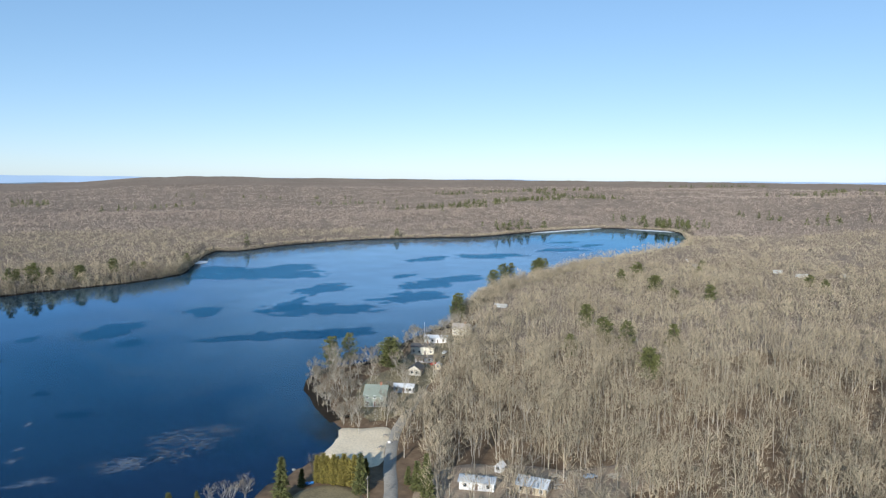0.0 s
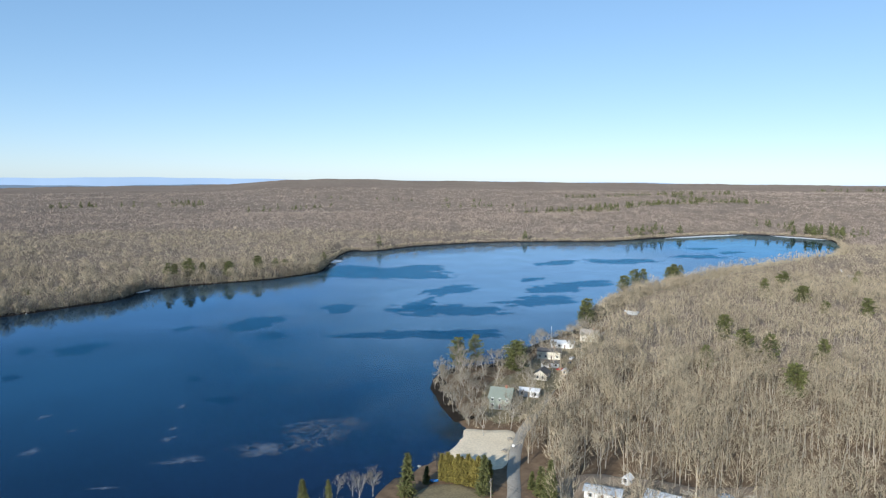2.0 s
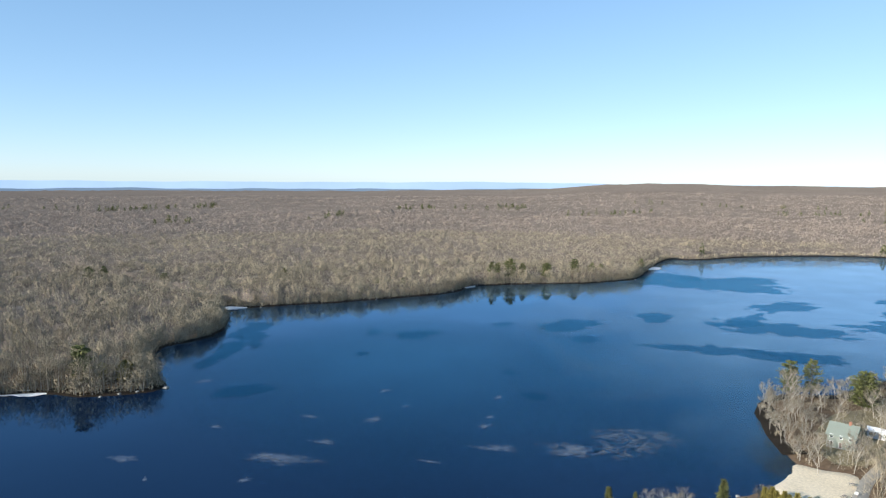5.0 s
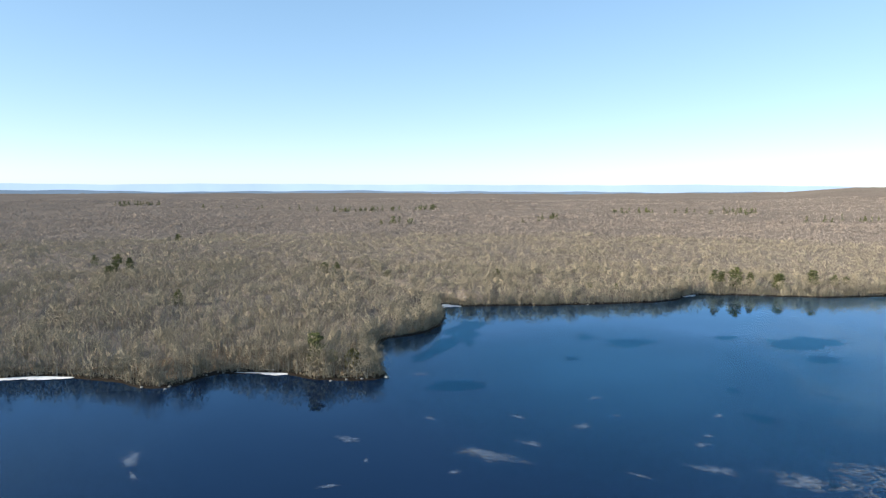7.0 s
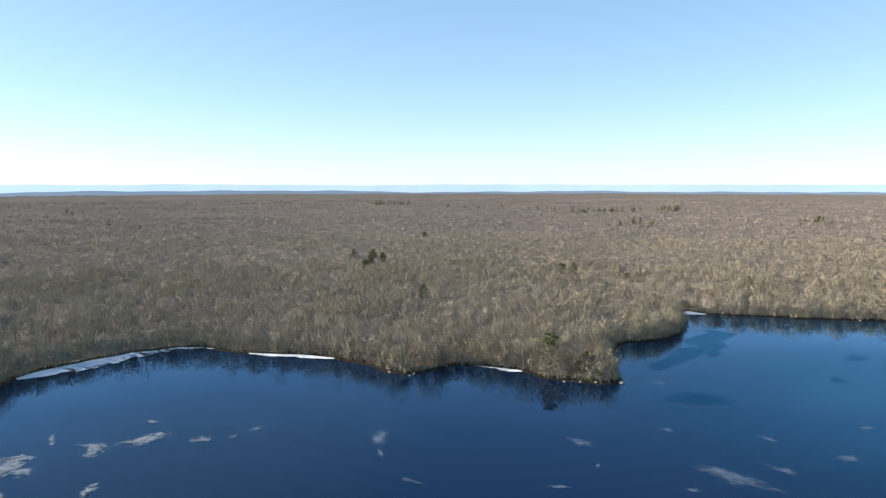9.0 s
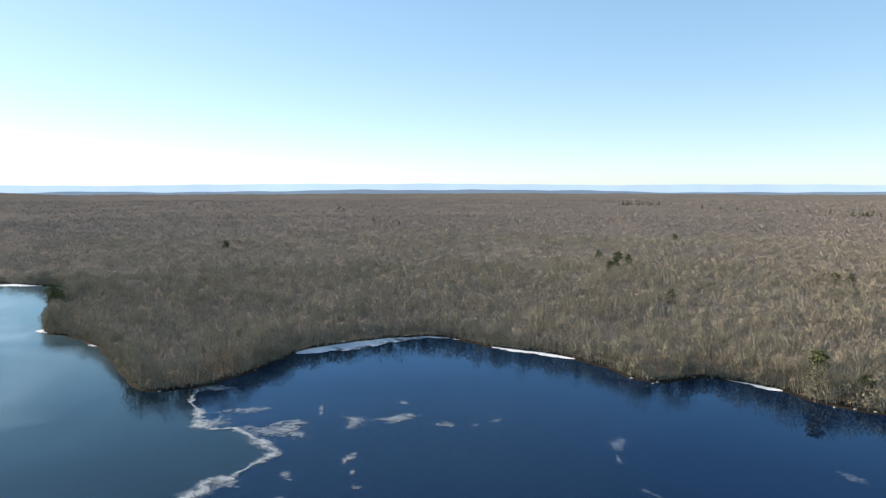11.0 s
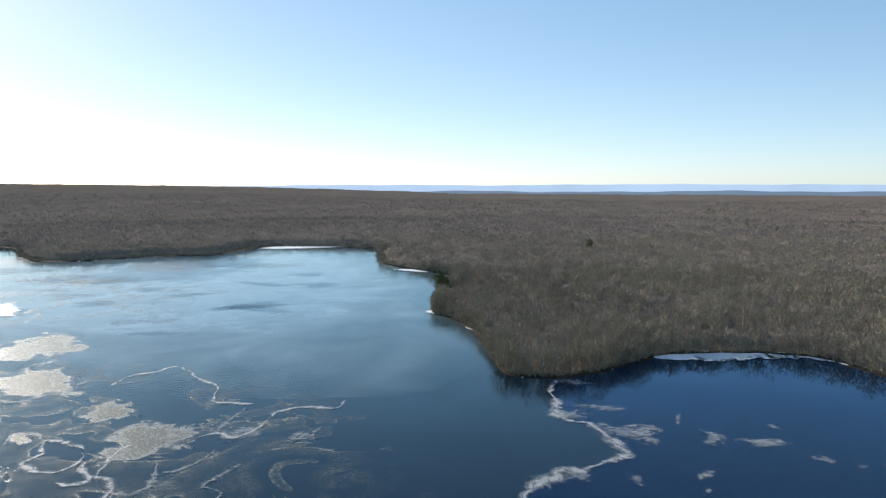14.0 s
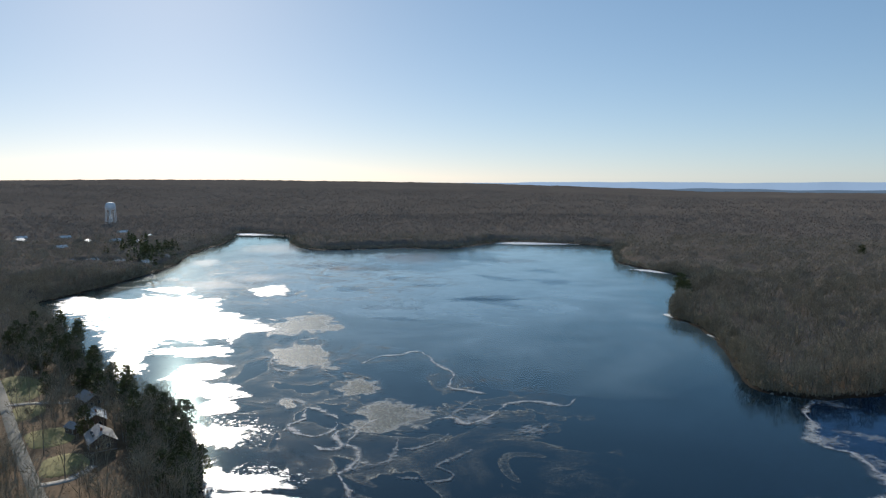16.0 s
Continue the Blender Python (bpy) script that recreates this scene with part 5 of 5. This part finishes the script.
                boxed("frame", M_TRIM, w, (side * hx - 0.07, side * hx + 0.07, wy - 0.62, wy - 0.5, wz - 0.1, wz + 1.25), (side * hx - 0.07, side * hx + 0.07, wy + 0.5, wy + 0.62, wz - 0.1, wz + 1.25))
    if chimney:
        boxed("chimney", M_BRICK, h, (hx * 0.4 - 0.4, hx * 0.4 + 0.4, -0.35, 0.35, high, high + rise + 1.3), label="brick chimney")
    h.matrix_basis = pose(x, y, land_at(x, y) + 0.3 + lift, 0, 0, turn)
    return h


house(13, 213, -12, 11, 5.2, 2.7, 0.9, W_WHITE, R_PALE, "small white cottage with a pale low roof")
house(30.5, 210.5, -24, 9.5, 7, 2.7, 1.5, W_TAN, R_PALE, "tan cottage with a pale grey roof")
house(21, 225, 60, 3, 2.4, 2.0, 1.1, W_WHITE, R_WHITE, "little white garden playhouse", name="shed")
house(-26, 296, -8, 9.5, 9, 4.6, 3.6, W_SAGE, R_GREEN, "two-storey sage house with grey-green roof", True, 2)
house(-15, 312, -8, 9, 4.6, 2.8, 0.8, W_WHITE, R_WHITE, "long white cottage with a white roof")
house(-10.5, 341, 78, 7.5, 6.5, 2.8, 2.2, W_CREAM, R_DARK, "cream cottage with a dark gable roof")
house(0.5, 350, 80, 3, 2.6, 2.1, 1.0, W_TAN, R_PALE, "small tan garden shed", name="shed")
house(-7, 364, -6, 9, 4.6, 2.6, 0.8, W_WHITE, R_DARK, "white single-storey house with a dark low roof")
house(-8, 384, -6, 12.5, 8, 4.2, 1.0, W_CREAM, R_DARK, "cream lakeside house with a dark low roof", True)
house(-1, 411, -8, 13, 7, 3.0, 1.0, W_WHITE, R_WHITE, "white lakeside house with a white roof")
house(15, 430, -12, 10.5, 8, 4.4, 2.4, W_CREAM, R_TAN, "tall cream house with a grey-tan roof", True, 2)
house(46, 506, -20, 9, 7, 3.0, 2.0, W_WHITE, R_PALE, "white house among bare trees")
for i, (hx, hy, turn) in enumerate([(277, 778, 10), (267, 729, -15), (330, 630, 0), (363, 620, 25), (323, 662, -5), (447, 865, 15), (453, 842, -10)]):
    house(hx, hy, turn, 8 if i != 2 else 10, 6, 3.0, 2.2, W_WHITE if i in (2, 5) else W_TAN, (R_PALE, R_GREY)[i % 2], ("tan", "white")[i in (2, 5)] + " house in a clearing in the woods", group="hillside houses", lift=0.8)
house(-75, -331, 100, 11, 7.5, 3.0, 2.2, W_BROWN, R_GREY, "dark brown house under shore pines", True)
house(-70, -301, 78, 11, 7, 3.0, 2.2, W_BROWN, R_PALE, "brown house with a pale grey shingle roof", True)
house(-61, -295, 110, 6, 4.5, 2.4, 1.4, W_BROWN, R_GREY, "small brown garage with a grey roof", name="shed")
big = house(-65, -274, 84, 12.5, 9, 3.2, 3.0, W_BROWN, R_GREY, "large house with grey roof and skylights", True)
for k in (-3, 1):
    boxed("skylight", M_PANE, big, (k, k + 1.6, -3.2, -2.3, 4.3, 5.1), label="glass roof light")
for i, (hx, hy, turn) in enumerate([(-182, -869, 30), (-205, -864, 30), (-227, -840, 35), (-249, -817, 40), (-284, -862, 35)]):
    house(hx, hy, turn, 15, 9, 4.0, 2.4, W_TAN, (R_GREY, R_PALE)[i % 2], "tan lakeside house across the water", group="far shore houses", storeys=1, lift=0.5)
for i, (hx, hy, turn) in enumerate([(-188, -1187, 20), (-249, -1075, 60), (-241, -1164, 10), (-354, -1128, 80), (-340, -1225, 15), (-202, -1001, 30), (-287, -1070, 20), (-305, -1039, 50), (-178, -1140, 40)]):
    house(hx, hy, turn, 15, 9, 5, 2.6, W_CREAM, R_WHITE, "white-roofed house among distant trees", group="far village houses", storeys=2, lift=3.0)

# ---- cut brush beside the cottage ----
def brush_pile(x, y, size, seed):
    rnd = random.Random(seed)
    bm = bmesh.new()
    for _ in range(60):
        a, r = rnd.uniform(0, 6.3), size * math.sqrt(rnd.random())
        p = Vector((math.cos(a) * r, math.sin(a) * r, rnd.uniform(0, 1.2) * (1 - 0.6 * r / size)))
        w = Vector((rnd.gauss(0, 1), rnd.gauss(0, 1), rnd.gauss(0, 0.25))).normalized()
        prism(bm, p - w * rnd.uniform(0.6, 1.6), p + w * rnd.uniform(0.6, 1.6), 0.09, 0.05, 4)
    pile = part("brush_pile", bm, M_TRUNK, None)
    pile.matrix_basis = pose(x, y, land_at(x, y) + 0.1)
    return tagged(pile, "heap of pale cut branches on bare earth", "brush pile", "brush piles")


brush_pile(37, 214, 3.0, 1), brush_pile(40, 220, 2.4, 2), brush_pile(58, 220, 2.0, 3)

# ---- water tower ----
M_STEEL = surface("pale_blue_steel", (0.66, 0.70, 0.74), (0.82, 0.86, 0.90), 3, 0.45)
tower = tagged(new("water_tower"), "pale steel water tower on six legs above trees", "water tower")
bm = bmesh.new()
rings = [(0.3, 49), (3.5, 48.6), (6.8, 47.2), (8.8, 45), (9.4, 42.5), (9.4, 38), (8.4, 35.4), (5.5, 33.6), (1.6, 32.8)]
prev = None
for r, z in rings:
    cur = [bm.verts.new((r * math.cos(k * math.pi / 12), r * math.sin(k * math.pi / 12), z)) for k in range(24)]
    if prev:
        for k in range(24):
            bm.faces.new((cur[k], cur[(k + 1) % 24], prev[(k + 1) % 24], prev[k]))
    prev = cur
part("tank", bm, M_STEEL, tower, "domed steel tank")
bm = bmesh.new()
prism(bm, (0, 0, -1), (0, 0, 33), 1.3, 1.3, 12)
part("riser_pipe", bm, M_STEEL, tower)
feet6 = [(math.cos(k * math.pi / 3), math.sin(k * math.pi / 3)) for k in range(6)]
for k, (c, s) in enumerate(feet6):
    bm = bmesh.new()
    prism(bm, (11 * c, 11 * s, -1), (9.2 * c, 9.2 * s, 38), 0.55, 0.5, 8)
    part("leg", bm, M_STEEL, tower)
    c2, s2 = feet6[(k + 1) % 6]
    for z0, z1 in ((0, 12), (12, 24), (24, 35)):
        r0, r1 = 11 - z0 * 0.047, 11 - z1 * 0.047
        bm = bmesh.new()
        prism(bm, (r0 * c, r0 * s, z0), (r1 * c2, r1 * s2, z1), 0.12, 0.12, 4)
        prism(bm, (r0 * c2, r0 * s2, z0), (r1 * c, r1 * s, z1), 0.12, 0.12, 4)
        prism(bm, (r1 * c, r1 * s, z1), (r1 * c2, r1 * s2, z1), 0.2, 0.2, 4)
        part("brace", bm, M_STEEL, tower)
bm = bmesh.new()
for k in range(24):
    a, b2 = k * math.pi / 12, (k + 1) * math.pi / 12
    prism(bm, (10.2 * math.cos(a), 10.2 * math.sin(a), 38.9), (10.2 * math.cos(b2), 10.2 * math.sin(b2), 38.9), 0.12, 0.12, 4)
    prism(bm, (9.9 * math.cos(a), 9.9 * math.sin(a), 37.8), (9.9 * math.cos(b2), 9.9 * math.sin(b2), 37.8), 0.45, 0.45, 4)
part("catwalk", bm, M_STEEL, tower)
tower.matrix_basis = pose(-383, -1455, land_at(-383, -1455))


# ---- poles and wires ----
M_POLE = surface("weathered_pole", (0.24, 0.20, 0.16), (0.40, 0.35, 0.29), 1.5, 0.9)
M_WIRE, _, _ = material("black_wire", 0.5, Base_Color=(0.03, 0.03, 0.03, 1))


def utility_pole(x, y, turn):
    p = tagged(new("utility_pole"), "weathered wooden utility pole with a crossarm", "pole", "utility poles")
    bm = bmesh.new()
    prism(bm, (0, 0, -0.5), (0, 0, 11.5), 0.17, 0.12, 8)
    part("post", bm, M_POLE, p)
    boxed("crossarm", M_POLE, p, (-1.2, 1.2, -0.07, 0.07, 10.7, 10.85), bevel=0.02)
    for k in (-1.05, -0.4, 1.05):
        boxed("insulator", M_TRIM, p, (k - 0.06, k + 0.06, -0.06, 0.06, 10.85, 11.05), label="white insulator", bevel=0.02)
    p.matrix_basis = pose(x, y, land_at(x, y), 0, 0, turn)
    return p


pole_a, pole_b, pole_c = utility_pole(-20, 196, 75), utility_pole(14, 180, 75), utility_pole(-22, 150, 0)
for k in (-1.05, -0.4, 1.05):
    a = pole_a.matrix_basis @ Vector((k, 0, 11.0))
    for other in (pole_b, pole_c):
        b2 = other.matrix_basis @ Vector((k, 0, 11.0))
        bm = bmesh.new()
        pts3 = [a.lerp(b2, t / 10) - Vector((0, 0, 1.2 * 4 * (t / 10) * (1 - t / 10))) for t in range(11)]
        for p, q in zip(pts3, pts3[1:]):
            prism(bm, p, q, 0.025, 0.025, 3)
        tagged(part("overhead_wire", bm, M_WIRE, None), "thin black wire between utility poles", "wire", "overhead wires")

bm = bmesh.new()
prism(bm, (0, 0, -0.3), (0, 0, 11), 0.09, 0.05, 8)
flag = tagged(new("flagpole"), "slim white flagpole beside a lakeside house", "flagpole")
part("mast", bm, M_TRIM, flag)
boxed("cap", M_TRIM, flag, (-0.12, 0.12, -0.12, 0.12, 11, 11.24), bevel=0.06)
flag.matrix_basis = pose(-8, 418, land_at(-8, 418))


# ---- cars, dock, boat, tables, boulders ----
M_TYRE, _, _ = material("tyre_rubber", 0.9, Base_Color=(0.02, 0.02, 0.02, 1))


def car(x, y, turn, paint_mat, label):
    c = tagged(new("parked_car"), label, "car", "parked cars")
    bm = bmesh.new()
    prof = [(-2.2, 0.35), (-2.2, 0.85), (-1.9, 0.95), (-1.5, 1.42), (0.3, 1.45), (1.0, 0.98), (2.1, 0.82), (2.2, 0.4)]
    ends = [[bm.verts.new((px, sy * (0.85 if pz < 1.2 else 0.68), pz)) for px, pz in prof] for sy in (-1, 1)]
    bm.faces.new(ends[0]), bm.faces.new(ends[1][::-1])
    for i in range(8):
        j = (i + 1) % 8
        bm.faces.new((ends[0][j], ends[0][i], ends[1][i], ends[1][j]))
    part("body", bm, paint_mat, c)
    for px, pz, qx, qz in ((-1.55, 1.37, -1.87, 0.99), (0.38, 1.40, 0.92, 1.03)):
        bm = bmesh.new()
        off = 0.03 if px > 0 else -0.03
        bm.faces.new([bm.verts.new((xx + off, yy, zz + 0.03)) for xx, yy, zz in ((px, -0.6, pz), (px, 0.6, pz), (qx, 0.72, qz), (qx, -0.72, qz))])
        part("windscreen", bm, M_PANE, c)
    for wx in (-1.4, 1.35):
        for wy in (-0.82, 0.82):
            bm = bmesh.new()
            bmesh.ops.create_cone(bm, cap_ends=True, segments=14, radius1=0.33, radius2=0.33, depth=0.22, matrix=pose(wx, wy, 0.33, 90))
            part("wheel", bm, M_TYRE, c)
    c.matrix_basis = pose(x, y, land_at(x, y) + 0.3, 0, 0, turn)
    return c


car(-1.5, 357, 20, material("red_car_paint", 0.25, Base_Color=(0.35, 0.02, 0.02, 1))[0], "red car parked beside a white house")
car(3, 371, 80, material("dark_car_paint", 0.25, Base_Color=(0.03, 0.03, 0.035, 1))[0], "dark car parked between the houses")
car(4, 381, 70, material("white_car_paint", 0.3, Base_Color=(0.75, 0.75, 0.75, 1))[0], "white car parked between the houses")
car(50, 219, 15, material("blue_car_paint", 0.3, Base_Color=(0.20, 0.27, 0.36, 1))[0], "blue-grey car parked on bare earth")

dock = tagged(new("dock"), "narrow weathered wooden dock over the water", "dock")
M_PLANK = surface("weathered_planks", (0.42, 0.40, 0.37), (0.62, 0.60, 0.56), 1.2, 0.9)
for i in range(24):
    boxed("plank", M_PLANK, dock, (i * 0.5 - 12, i * 0.5 - 11.55, -0.8, 0.8, 0.55, 0.62))
for px in (-11.5, -8, -4, -0.5):
    for py in (-0.7, 0.7):
        boxed("post", M_POLE, dock, (px - 0.08, px + 0.08, py - 0.08, py + 0.08, -1.5, 0.9))
dock.matrix_basis = pose(-24, 404, 0, 0, 0, -6)

M_HULL, _, _ = material("blue_hull_paint", 0.4, Base_Color=(0.05, 0.22, 0.55, 1))
boat = tagged(new("rowing_boat"), "small blue rowing boat drawn up on the lawn", "boat")
bm = bmesh.new()
secs = []
for k in range(9):
    u = k / 8 * 2 - 1
    w = 0.75 * (1 - abs(u) ** 2.6) + 0.05
    secs.append([bm.verts.new((u * 2.1, yy * w, zz)) for yy, zz in ((-1, 0.55 + 0.15 * u * u), (-0.75, 0.1), (0, 0.0), (0.75, 0.1), (1, 0.55 + 0.15 * u * u), (0.85, 0.5 + 0.15 * u * u), (0, 0.15), (-0.85, 0.5 + 0.15 * u * u))])
for a, b2 in zip(secs, secs[1:]):
    for i in range(8):
        bm.faces.new((a[i], b2[i], b2[(i + 1) % 8], a[(i + 1) % 8]))
bm.faces.new(secs[0]), bm.faces.new(secs[-1][::-1])
part("hull", bm, M_HULL, boat)
for sx in (-0.8, 0.6):
    boxed("bench", M_PLANK, boat, (sx - 0.15, sx + 0.15, -0.6, 0.6, 0.36, 0.41))
boat.matrix_basis = pose(-41.5, 217, land_at(-41.5, 217) + 0.2, 0, 0, 20)


def picnic_table(x, y, turn):
    t = tagged(new("picnic_table"), "dark wooden picnic table on the sand", "table", "picnic tables")
    boxed("tabletop", M_POLE, t, (-0.9, 0.9, -0.38, 0.38, 0.72, 0.77), bevel=0.01)
    for sy in (-0.7, 0.7):
        boxed("bench", M_POLE, t, (-0.9, 0.9, sy - 0.13, sy + 0.13, 0.42, 0.46), bevel=0.01)
    for sx in (-0.65, 0.65):
        boxed("leg", M_POLE, t, (sx - 0.04, sx + 0.04, -0.62, -0.5, -0.2, 0.42), (sx - 0.04, sx + 0.04, 0.5, 0.62, -0.2, 0.42), (sx - 0.04, sx + 0.04, -0.75, 0.75, 0.36, 0.42), (sx - 0.04, sx + 0.04, -0.06, 0.06, 0.4, 0.72))
    t.matrix_basis = pose(x, y, land_at(x, y) + 0.32, 0, 0, turn)


picnic_table(-19.5, 258, 20), picnic_table(-20.5, 246, 70)
sign = tagged(new("sign_board"), "small white sign on a post beside the sand", "sign")
boxed("post", M_POLE, sign, (-0.06, 0.06, -0.06, 0.06, -0.3, 1.6))
boxed("board", M_TRIM, sign, (-0.5, 0.5, -0.1, -0.06, 0.9, 1.7), bevel=0.01)
sign.matrix_basis = pose(-17.5, 249, land_at(-17.5, 249) + 0.2, 0, 0, 10)

M_ROCK = surface("shore_granite", (0.16, 0.15, 0.13), (0.36, 0.345, 0.31), 2.5, 0.9, grain=0.3)


def boulder(seed, x, y, size):
    rnd = random.Random(seed)
    bm = bmesh.new()
    bmesh.ops.create_icosphere(bm, subdivisions=2, radius=1.0)
    off = rnd.uniform(0, 50)
    for v in bm.verts:
        v.co *= 1 + 0.35 * noise.noise(v.co * 1.3 + Vector((off, 0, 0)))
        v.co.z *= 0.65
    me = bpy.data.meshes.new("boulder")
    bm.to_mesh(me)
    bm.free()
    me.materials.append(M_ROCK)
    ob = tagged(new("boulder", me), "pale grey granite boulder at the water's edge", "rock", "shore boulders")
    ob.matrix_basis = Matrix.LocRotScale((x, y, max(land_at(x, y), -0.1) + size * 0.2), Euler((0, 0, rnd.uniform(0, 6))), (size, size, size))


rnd = random.Random(77)
tip = [(-297, 188), (-299, 182), (-301, 176), (-304, 170), (-308, 163), (-342, 93), (-344, 96), (-331, -129), (-322, -146), (-352, 125), (-410, -223), (-440, -260)]
for i, (bx, by) in enumerate(tip + [tuple(SHORE[rnd.randrange(len(SHORE))]) for _ in range(40)]):
    boulder(700 + i, bx + rnd.uniform(-1, 1), by + rnd.uniform(-1, 1), rnd.uniform(0.35, 1.0) if i else 1.3)
